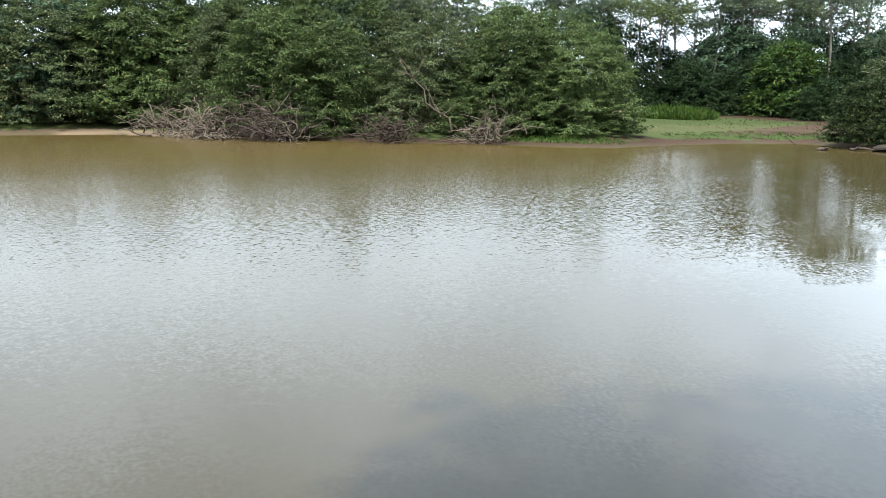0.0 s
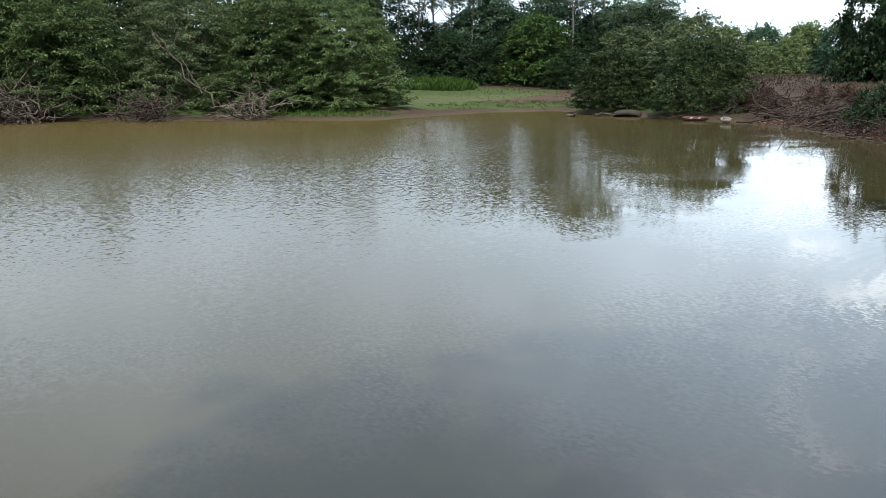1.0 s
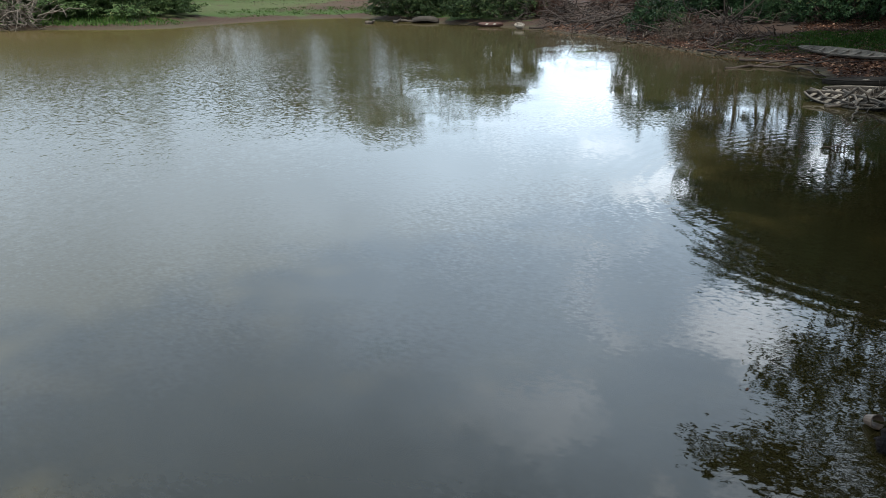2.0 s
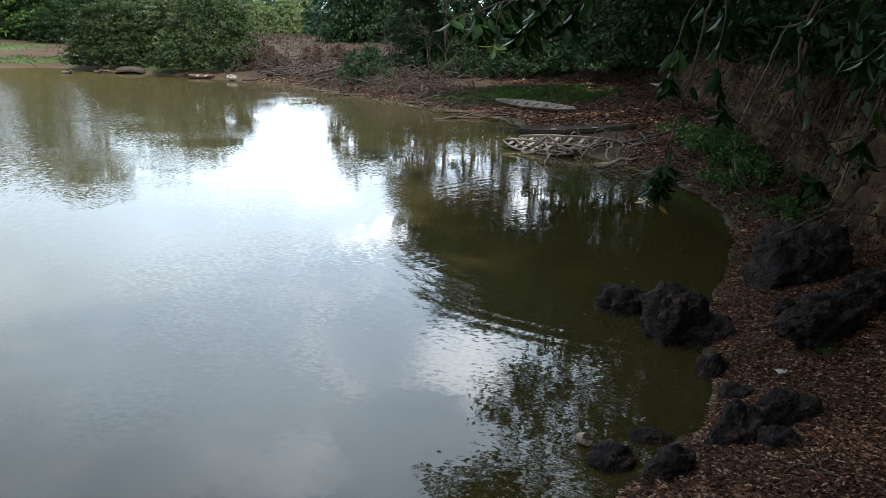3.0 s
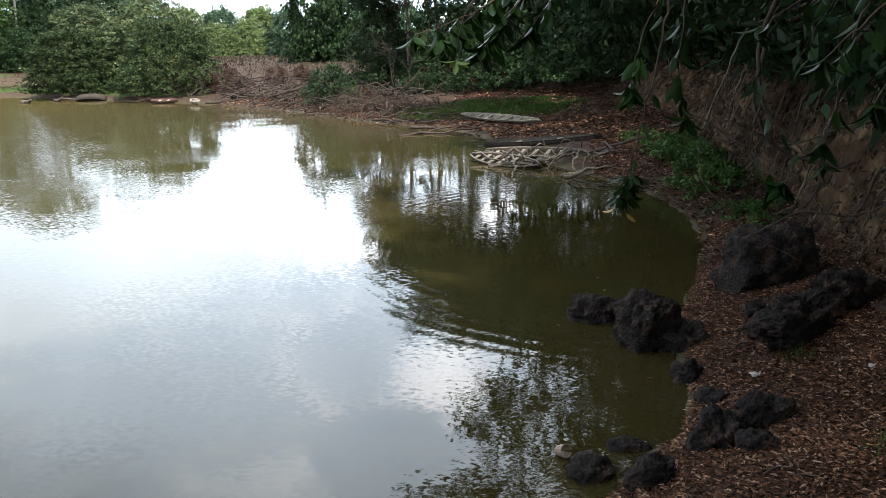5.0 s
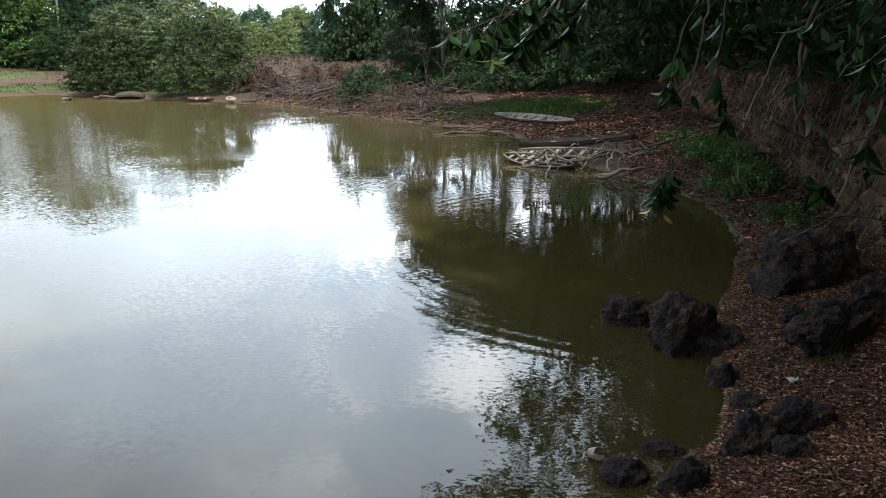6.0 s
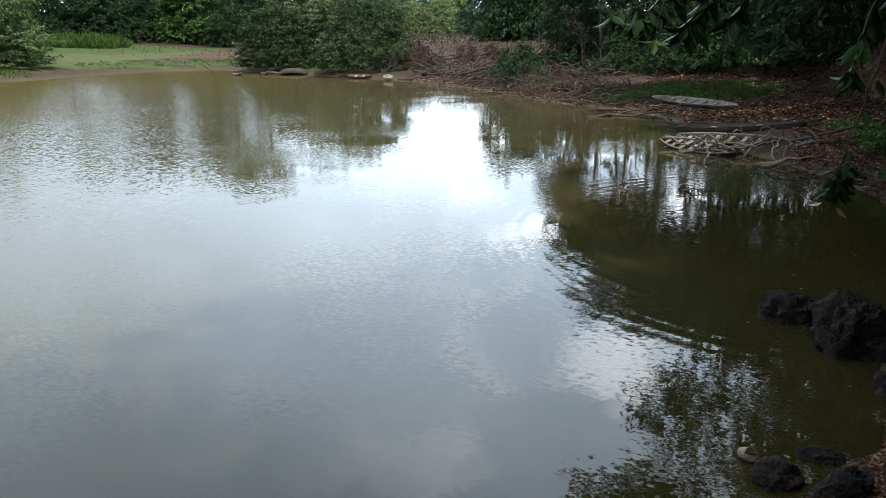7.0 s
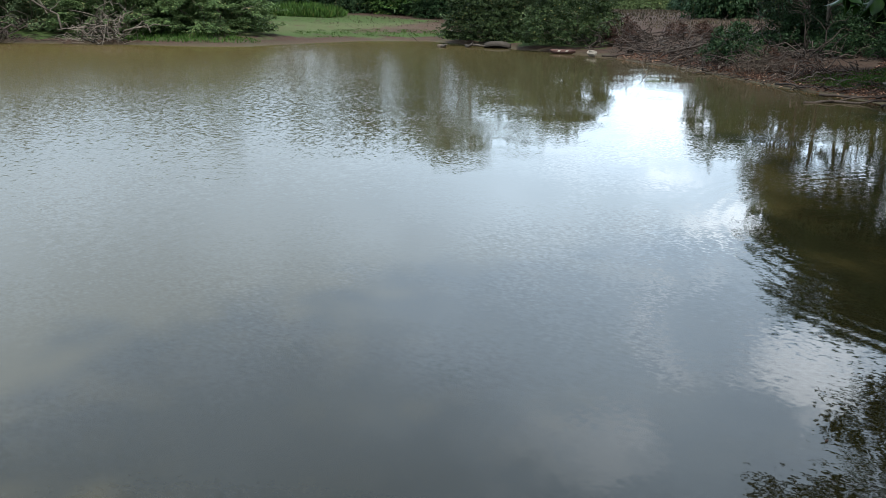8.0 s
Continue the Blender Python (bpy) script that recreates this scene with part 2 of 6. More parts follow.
def ground_material():
    """Bare earth, grass, sand and shore mud, laid out by the sheet's own cover masks."""
    m, nt, p, out = material("pond_bank_earth")
    at = nt.nodes.new("ShaderNodeAttribute")
    at.attribute_name = "cover"
    sep = nt.nodes.new("ShaderNodeSeparateColor")
    nt.links.new(at.outputs["Color"], sep.inputs[0])
    fine = noise_node(nt, 7.0, 8.0, 0.7)
    mid = noise_node(nt, 0.55, 5.0, 0.6)
    soil = ramp_node(nt, fine.outputs[0], [(0.25, (0.016, 0.010, 0.007)), (0.55, (0.036, 0.024, 0.016)), (0.8, (0.08, 0.055, 0.038))])
    red = ramp_node(nt, fine.outputs[0], [(0.25, (0.018, 0.010, 0.007)), (0.6, (0.042, 0.023, 0.016)), (0.85, (0.09, 0.055, 0.04))])
    earth = mix_node(nt, range_node(nt, mid.outputs[0], 0.4, 0.62, 0, 1).outputs[0], soil.outputs[0], red.outputs[0])
    green = ramp_node(nt, fine.outputs[0], [(0.25, (0.022, 0.034, 0.010)), (0.6, (0.040, 0.060, 0.016)), (0.85, (0.085, 0.095, 0.034))])
    patch = noise_node(nt, 0.9, 6.0, 0.65)
    cover = math_node(nt, "ADD", sep.outputs[0], math_node(nt, "SUBTRACT", patch.outputs[0], 0.5).outputs[0])
    grassy = mix_node(nt, range_node(nt, cover.outputs[0], 0.4, 0.6, 0, 1).outputs[0], earth.outputs[0], green.outputs[0])
    sand = ramp_node(nt, fine.outputs[0], [(0.3, (0.13, 0.098, 0.062)), (0.8, (0.23, 0.18, 0.125))])
    # bare cut faces show paler clay
    nz = nt.nodes.new("ShaderNodeSeparateXYZ")
    nt.links.new(nt.nodes.new("ShaderNodeNewGeometry").outputs["Normal"], nz.inputs[0])
    streak = noise_node(nt, 2.0, 6.0, 0.7, stretch=(1.5, 1.5, 0.35))
    clay = ramp_node(nt, streak.outputs[0], [(0.3, (0.014, 0.008, 0.005)), (0.5, (0.060, 0.036, 0.020)), (0.72, (0.19, 0.125, 0.075))])
    grassy = mix_node(nt, range_node(nt, nz.outputs["Z"], 0.82, 0.55, 0, 1).outputs[0], grassy.outputs[0], clay.outputs[0])
    sandy = mix_node(nt, sep.outputs[1], grassy.outputs[0], sand.outputs[0])
    mud = mix_node(nt, sep.outputs[2], sandy.outputs[0], (0.046, 0.040, 0.022))
    nt.links.new(mud.outputs[0], p.inputs["Base Color"])
    nt.links.new(range_node(nt, sep.outputs[2], 0, 1, 0.95, 0.8).outputs[0], p.inputs["Roughness"])
    p.inputs["Specular IOR Level"].default_value = 0.12
    b1 = bump_node(nt, noise_node(nt, 2.2, 6.0, 0.6).outputs[0], 0.18, 0.6)
    nt.links.new(bump_node(nt, fine.outputs[0], 0.05, 0.8, b1.outputs[0]).outputs[0], p.inputs["Normal"])
    return m


EARTH = ground_material()


def water_material():
    """Silty olive water, glossy, with wind ripples that come in patches and a ring spreading in the calm corner."""
    m, nt, p, out = material("silty_pond_water")
    co = nt.nodes.new("ShaderNodeTexCoord").outputs["Object"]
    silt = noise_node(nt, 0.06, 4.0, 0.5, co)
    p.inputs["IOR"].default_value = 1.34
    sep = nt.nodes.new("ShaderNodeSeparateXYZ")
    nt.links.new(co, sep.inputs[0])
    # brown silt all over; sunlit west painted lighter, tree-shaded east corner painted darker
    clear = ramp_node(nt, silt.outputs[0], [(0.3, (0.020, 0.0158, 0.0050)), (0.7, (0.026, 0.0205, 0.0064))])
    brown = ramp_node(nt, silt.outputs[0], [(0.3, (0.038, 0.032, 0.0150)), (0.7, (0.051, 0.042, 0.0205))])
    west = math_node(nt, "ADD", sep.outputs["X"], math_node(nt, "MULTIPLY", silt.outputs[0], 5.0).outputs[0])
    c = mix_node(nt, range_node(nt, west.outputs[0], 1.5, -13.0, 0, 1).outputs[0], clear.outputs[0], brown.outputs[0])
    c = mix_node(nt, range_node(nt, sep.outputs["X"], -22.0, -60.0, 0, 1).outputs[0], c.outputs[0], (0.072, 0.052, 0.018))
    nt.links.new(c.outputs[0], p.inputs["Base Color"])
    # wind ruffles the open middle; the far shore and the east corner lie in the lee of the banks
    slant = math_node(nt, "ADD", sep.outputs["X"], math_node(nt, "MULTIPLY", sep.outputs["Y"], 0.38).outputs[0])
    east = range_node(nt, slant.outputs[0], -17.0, -4.0, 1.0, 0.03)
    away = nt.nodes.new("ShaderNodeVectorMath")
    away.operation, away.inputs[1].default_value = "DISTANCE", (-14, 8, 0)
    nt.links.new(co, away.inputs[0])
    ragged = math_node(nt, "ADD", away.outputs["Value"], range_node(nt, noise_node(nt, 0.09, 3.0, 0.6, co).outputs[0], 0.3, 0.7, -5.0, 5.0).outputs[0])
    lee = math_node(nt, "MULTIPLY", east.outputs[0], range_node(nt, ragged.outputs[0], 30.0, 62.0, 1.0, 0.15).outputs[0])
    gust = range_node(nt, noise_node(nt, 0.11, 3.0, 0.5, co, (1, 0.6, 1)).outputs[0], 0.35, 0.65, 0.72, 1.0)
    wind = math_node(nt, "MULTIPLY", lee.outputs[0], gust.outputs[0])
    # ripples too small to see blur what the ruffled water mirrors
    nt.links.new(range_node(nt, slant.outputs[0], -26.0, -5.0, 0.15, 0.02).outputs[0], p.inputs["Roughness"])
    # a breath of air draws fine lines over the near water too
    breath = range_node(nt, noise_node(nt, 0.3, 2.0, 0.5, co).outputs[0], 0.4, 0.62, 0.15, 1.0)
    swell = noise_node(nt, 0.8, 2.0, 0.5, co)
    h3 = math_node(nt, "MULTIPLY", swell.outputs[0], 0.06)
    off = nt.nodes.new("ShaderNodeVectorMath")
    off.operation, off.inputs[1].default_value = "SUBTRACT", (RING[0], RING[1], 0)
    nt.links.new(co, off.inputs[0])
    ln = nt.nodes.new("ShaderNodeVectorMath")
    ln.operation = "LENGTH"
    nt.links.new(off.outputs[0], ln.inputs[0])
    sine = math_node(nt, "SINE", math_node(nt, "MULTIPLY", ln.outputs["Value"], 2 * math.pi / 0.34).outputs[0])
    away = math_node(nt, "DIVIDE", math_node(nt, "SUBTRACT", ln.outputs["Value"], RING[2]).outputs[0], 0.9)
    bell = math_node(nt, "EXPONENT", math_node(nt, "MULTIPLY", math_node(nt, "MULTIPLY", away.outputs[0], away.outputs[0]).outputs[0], -1.0).outputs[0])
    ring = math_node(nt, "MULTIPLY", math_node(nt, "MULTIPLY", sine.outputs[0], bell.outputs[0]).outputs[0], 0.03)
    total = math_node(nt, "ADD", h3.outputs[0], ring.outputs[0])
    slow = bump_node(nt, total.outputs[0], 0.022, 1.0).outputs[0]
    # wavelets tilt the surface at random, by a few degrees where the wind reaches
    tilt = None
    for size, amount, stretch in ((6.0, 0.17, (1.0, 0.8, 1)), (17.0, 0.17, (1.0, 0.75, 1)), (16.0, 0.12, (0.8, 1.1, 1))):
        tex = noise_node(nt, size, 2.0, 0.5, co, stretch)
        v = nt.nodes.new("ShaderNodeVectorMath")
        v.operation, v.inputs[1].default_value = "SUBTRACT", (0.5, 0.5, 0.5)
        nt.links.new(tex.outputs["Color"], v.inputs[0])
        k = nt.nodes.new("ShaderNodeVectorMath")
        k.operation, k.inputs[1].default_value = "MULTIPLY", (amount, amount, 0)
        nt.links.new(v.outputs[0], k.inputs[0])
        w = nt.nodes.new("ShaderNodeVectorMath")
        w.operation = "SCALE"
        nt.links.new(k.outputs[0], w.inputs[0])
        nt.links.new(wind.outputs[0] if amount > 0.13 else breath.outputs[0], w.inputs["Scale"])
        add = nt.nodes.new("ShaderNodeVectorMath")
        add.operation = "ADD"
        nt.links.new(slow if tilt is None else tilt, add.inputs[0])
        nt.links.new(w.outputs[0], add.inputs[1])
        tilt = add.outputs[0]
    # over the open water the wavelets lean down the wind
    lean, leaning = nt.nodes.new("ShaderNodeVectorMath"), nt.nodes.new("ShaderNodeVectorMath")
    lean.operation, lean.inputs[0].default_value = "SCALE", (0.035, -0.035, 0)
    nt.links.new(range_node(nt, slant.outputs[0], -17.0, -2.5, 1.0, 0.0).outputs[0], lean.inputs["Scale"])
    leaning.operation = "ADD"
    nt.links.new(tilt, leaning.inputs[0])
    nt.links.new(lean.outputs[0], leaning.inputs[1])
    nrm = nt.nodes.new("ShaderNodeVectorMath")
    nrm.operation = "NORMALIZE"
    nt.links.new(leaning.outputs[0], nrm.inputs[0])
    nt.links.new(nrm.outputs[0], p.inputs["Normal"])
    return m


RING = (2.1, 16.4, 6.6)
WATER = water_material()


# ---- mesh helpers ----
def mesh_of(name, co, quads, mat, smooth=False):
    """A mesh from arrays of corners and of quads (or triangles)."""
    co, quads = np.asarray(co, dtype=np.float32), np.asarray(quads, dtype=np.int32)
    k = quads.shape[1]
    me = bpy.data.meshes.new(name)
    me.vertices.add(len(co))
    me.vertices.foreach_set("co", co.ravel())
    me.loops.add(quads.size)
    me.loops.foreach_set("vertex_index", quads.ravel())
    me.polygons.add(len(quads))
    me.polygons.foreach_set("loop_start", np.arange(0, quads.size, k, dtype=np.int32))
    if smooth:
        me.polygons.foreach_set("use_smooth", np.ones(len(quads), dtype=bool))
    me.update(calc_edges=True)
    me.validate()
    me.materials.append(mat)
    return me


def child(name, me, parent=None, label=""):
    ob = new(name, me)
    if parent is not None:
        ob.parent = parent
    return tagged(ob, label)


def unit(v):
    v = np.asarray(v, dtype=float)
    return v / np.maximum(np.linalg.norm(v, axis=-1, keepdims=True), 1e-9)


class Tubes:
    """Tapered round limbs gathered into one mesh."""

    def __init__(self):
        self.co, self.quads, self.n = [], [], 0

    def add(self, pts, radii, sides=6):
        pts, radii = np.asarray(pts, dtype=float), np.asarray(radii, dtype=float)
        way = unit(np.gradient(pts, axis=0))
        ref = np.array([0.0, 0.0, 1.0]) if abs(way[0][2]) < 0.8 else np.array([1.0, 0.0, 0.0])
        a = unit(np.cross(way, ref))
        b = np.cross(way, a)
        ang = np.arange(sides) * 2 * math.pi / sides
        ring = a[:, None] * np.cos(ang)[None, :, None] + b[:, None] * np.sin(ang)[None, :, None]
        co = (pts[:, None] + ring * radii[:, None, None]).reshape(-1, 3)
        i = np.arange(len(pts) - 1)[:, None] * sides
        j = np.arange(sides)[None]
        k = (j + 1) % sides
        q = np.stack([i + j, i + k, i + sides + k, i + sides + j], -1).reshape(-1, 4) + self.n
        self.co.append(co)
        self.quads.append(q)
        first = self.n
        self.n += len(co)
        # blunt end caps
        for row, flip in ((0, 1), (len(pts) - 1, 0)):
            self.co.append(pts[row][None])
            base = first + row * sides
            tip = self.n
            self.n += 1
            for s in range(0, sides, 2):
                c = [base + s, base + (s + 1) % sides, base + (s + 2) % sides, tip]
                self.quads.append(np.array([c[::-1] if flip else c]))
        return self

    def mesh(self, name, mat):
        return mesh_of(name, np.concatenate(self.co), np.concatenate(self.quads), mat, True)


def bent(rng, start, end, wobble, n=7, sag=0.0):
    """A crooked line between two points."""
    start, end = np.asarray(start, float), np.asarray(end, float)
    k = np.linspace(0, 1, n)[:, None]
    p = start + (end - start) * k
    jit = np.cumsum(rng.normal(0, 1, (n, 3)), axis=0)
    jit -= jit[0] + (jit[-1] - jit[0]) * k
    p += jit * wobble
    p[:, 2] -= sag * 4 * (k * (1 - k))[:, 0]
    return p


def taper(r0, r1, n):
    return np.linspace(r0, r1, n)


def blades(base, way, normal, length, width, fold=0.15):
    """Many pointed leaves: rows of base points, directions and face normals. Returns corners and quads."""
    base, way, normal = np.asarray(base), unit(way), np.asarray(normal)
    side = unit(np.cross(way, normal))
    up = np.cross(side, way)
    L, W = np.asarray(length)[:, None], np.asarray(width)[:, None]
    mid = base + way * L * 0.45
    co = np.stack([base, mid + side * W * 0.5 + up * W * fold, base + way * L - up * L * 0.08, mid - side * W * 0.5 + up * W * fold], 1)
    n = len(base)
    return co.reshape(-1, 3), np.arange(4 * n).reshape(n, 4)


def crown(rng, blobs, clumps, per, leaf, spread, droop=0.35, flat=0.6, low=-0.5, thick=0.22, tier=1.0):
    """Leaves of a crown made of overlapping lumps. blobs: rows of centre and radii. clumps: leaf clumps per square metre of lump;
    per: leaves in a clump; leaf: length and width; spread: a clump's radius; flat: how level the leaves lie;
    tier: under 1 presses the clumps into level sprays."""
    bases, ways, norms = [], [], []
    blobs = [(np.array(b[:3]), np.array(b[3:6])) for b in blobs]
    for c, r in blobs:
        area = 4 * math.pi * ((r[0] * r[1]) ** 1.6 / 3 + (r[0] * r[2]) ** 1.6 / 3 + (r[1] * r[2]) ** 1.6 / 3) ** (1 / 1.6)
        n = max(8, int(area * clumps))
        d = unit(rng.normal(size=(n, 3)))
        d = d[d[:, 2] > low]
        lump = 1 + 0.16 * np.sin(d[:, 0] * 5 + c[0]) * np.sin(d[:, 1] * 6 + c[1]) + 0.10 * np.sin(d[:, 2] * 9 + c[0] * 3)
        depth = 1.06 - np.abs(rng.normal(0, thick, len(d)))
        p = c + d * r * (lump * depth)[:, None]
        keep = np.ones(len(p), bool)
        for c2, r2 in blobs:
            if c2 is c:
                continue
            keep &= (((p - c2) / r2) ** 2).sum(1) > 0.55
        p, d = p[keep], d[keep]
        m = len(p) * per
        clump_way = unit((d * np.array([1, 1, 0.5]) + rng.normal(0, 0.45, d.shape)) * np.array([1, 1, tier]) - np.array([0, 0, droop * tier]))
        along = rng.uniform(-0.7, 1.0, (len(p), per, 1)) * spread
        pos = p[:, None] + clump_way[:, None] * along + rng.normal(0, spread * 0.33, (len(p), per, 3)) * np.array([1, 1, 0.55 * tier])
        way = clump_way[:, None] * 0.7 + rng.normal(0, 0.6, (len(p), per, 3)) * np.array([1, 1, tier])
        nrm = np.array([0, 0, 1.0]) * flat + d[:, None] * (1 - flat) + rng.normal(0, 0.35 * (0.4 + 0.6 * tier), (len(p), per, 3))
        bases.append(pos.reshape(-1, 3)), ways.append(way.reshape(-1, 3)), norms.append(nrm.reshape(-1, 3))
    b, w, nn = np.concatenate(bases), np.concatenate(ways), np.concatenate(norms)
    s = rng.uniform(0.65, 1.25, len(b))
    return blades(b, w, nn, leaf[0] * s, leaf[1] * s)


# ---- the ground: one sheet round the pond ----
SHORE = [(-116, 4), (-114, 18), (-91, 26.5), (-80, 36), (-65, 45.7), (-59, 47.8), (-56, 51), (-57.5, 60), (-57.5, 68), (-54, 73),
         (-46, 69), (-41, 66), (-34.5, 63.5), (-28, 61), (-22.4, 55.4), (-19, 53), (-15.2, 48.4), (-10.7, 43), (-7.5, 40.2),
         (-4.2, 36.5), (-3.2, 32), (-1.0, 27), (0.4, 24.4), (1.8, 21.6), (2.3, 19.3), (2.5, 17.4), (2.35, 15.3), (1.9, 12.9),
         (1.5, 11.1), (1.35, 9.2), (1.3, 8.3), (1.1, 7.4), (0.6, 6.6), (0.3, 5.9), (-1, 4.4), (-2.8, 2.6), (-5, -1), (-9, -7),
         (-20, -20), (-50, -34), (-90, -28), (-112, -12)]
CLIFF = [(3.4, 1.5), (3.8, 4.5), (3.95, 8), (3.95, 18), (3.9, 27), (3.6, 36), (0.5, 48), (-7, 54), (-15, 60), (-24, 70)]


def line_distance(px, py, line, closed):
    """Distance to a broken line; for a closed one negative inside it; also which way off an open one (positive to its right)."""
    best = np.full(px.shape, 1e9)
    side = np.zeros(px.shape)
    inside = np.zeros(px.shape, bool)
    n = len(line)
    for i in range(n if closed else n - 1):
        (ax, ay), (bx, by) = line[i], line[(i + 1) % n]
        dx, dy = bx - ax, by - ay
        k = np.clip(((px - ax) * dx + (py - ay) * dy) / (dx * dx + dy * dy), 0, 1)
        ex, ey = px - ax - k * dx, py - ay - k * dy
        d = np.hypot(ex, ey)
        near = d < best
        best = np.where(near, d, best)
        side = np.where(near, np.sign(dy * (px - ax) - dx * (py - ay)), side)
        cross = ((ay > py) != (by > py)) & (px < dx * (py - ay) / (by - ay if by != ay else 1e-9) + ax)
        inside ^= cross
    return np.where(inside, -best, best) if closed else best * side


def ripple2(x, y):
    """Smooth uneven relief, about -1 to 1."""
    return (np.sin(x * 1.7 + 1.3 * np.sin(y * 0.9)) + np.sin(y * 2.1 + 1.7 * np.sin(x * 1.3)) + 0.6 * np.sin(x * 4.3 + y * 3.1)
            + 0.5 * np.sin(y * 5.3 - x * 2.7)) / 3.1


def lattice(x, y, z):
    """Value noise in space, 0 to 1, for arrays."""
    def pick(i, j, k):
        h = (i * 374761393 + j * 668265263 + k * 2147483647 + 1274126177).astype(np.int64)
        h = ((h ^ (h >> 13)) * 1274126177) & 0x7FFFFFFF
        return ((h ^ (h >> 16)) & 0xFFFF) / 65535.0
    i, j, k = (np.floor(v).astype(np.int64) for v in (x, y, z))
    u, v, w = x - i, y - j, z - k
    u, v, w = (t * t * (3 - 2 * t) for t in (u, v, w))
    out = 0
    for a, fa in ((0, 1 - u), (1, u)):
        for b, fb in ((0, 1 - v), (1, v)):
            for c, fc in ((0, 1 - w), (1, w)):
                out = out + pick(i + a, j + b, k + c) * fa * fb * fc
    return out


def rough(x, y, z):
    """Layered relief, about -1 to 1."""
    return sum(2 * a * (lattice(x * f, y * f, z * f) - 0.5) for f, a in ((0.9, 0.5), (2.1, 0.3), (4.7, 0.18), (9.5, 0.1)))


def smooth(k):
    k = np.clip(k, 0, 1)
    return k * k * (3 - 2 * k)


def height(x, y):
    x, y = np.asarray(x, float), np.asarray(y, float)
    d = line_distance(x, y, SHORE, True) + 0.12 * ripple2(x * 1.3, y * 1.3) * smooth((60 - np.hypot(x, y)) / 40)
    wet = np.maximum(-1.6, d * 0.35)
    land = 0.12 * smooth(d / 0.4) + 3.0 * (1 - np.exp(-np.maximum(d, 0) / 22.0))
    near = smooth((38 - y) / 14) * smooth((x + 7) / 6)
    bench = 0.95 * (1 - np.exp(-np.maximum(d, 0) / 1.9))
    land = land * (1 - near) + np.maximum(bench, land * 0.5) * near
    flute = 0.22 * ripple2(x * 0.3, y * 1.1) + 0.35 * rough(x * 0.6, y * 0.9, x * 0)
    c = line_distance(x, y, CLIFF, False) + flute
    wide = 1.1 + 3.5 * smooth((y - 34) / 16)
    tall = 2.5 * smooth((y - 3.0) / 4.0) * smooth((75 - y) / 18)
    rise = smooth(c / wide) * (0.85 + 0.15 * smooth(c / 6))
    land = land + tall * rise * smooth(d / 0.8)
    mound = 1.75 * np.exp(-((x - 0.6) ** 2 + (y + 1.6) ** 2) / 9.0)
    land = land + mound * smooth(d / 2.0)
    land = land + (0.05 + 0.004 * np.minimum(d, 60)) * ripple2(x, y) * smooth(d / 1.5)
    land = land - 0.6 * land * np.exp(-(((x + 3.0) / 5.0) ** 2 + ((y - 39.6) / 4.5) ** 2))
    far = smooth((d - 70) / 250)
    return np.where(d > 0, land * (1 - far) + 4.5 * far, wet)


def spaced(lo, hi, fine_lo, fine_hi, step, grow):
    mid = list(np.arange(fine_lo, fine_hi + 1e-6, step))
    a, s = [fine_hi], step
    while a[-1] < hi:
        s *= grow
        a.append(a[-1] + s)
    b, s = [fine_lo], step
    while b[-1] > lo:
        s *= grow
        b.append(b[-1] - s)
    return np.array(b[:0:-1] + mid + a[1:])


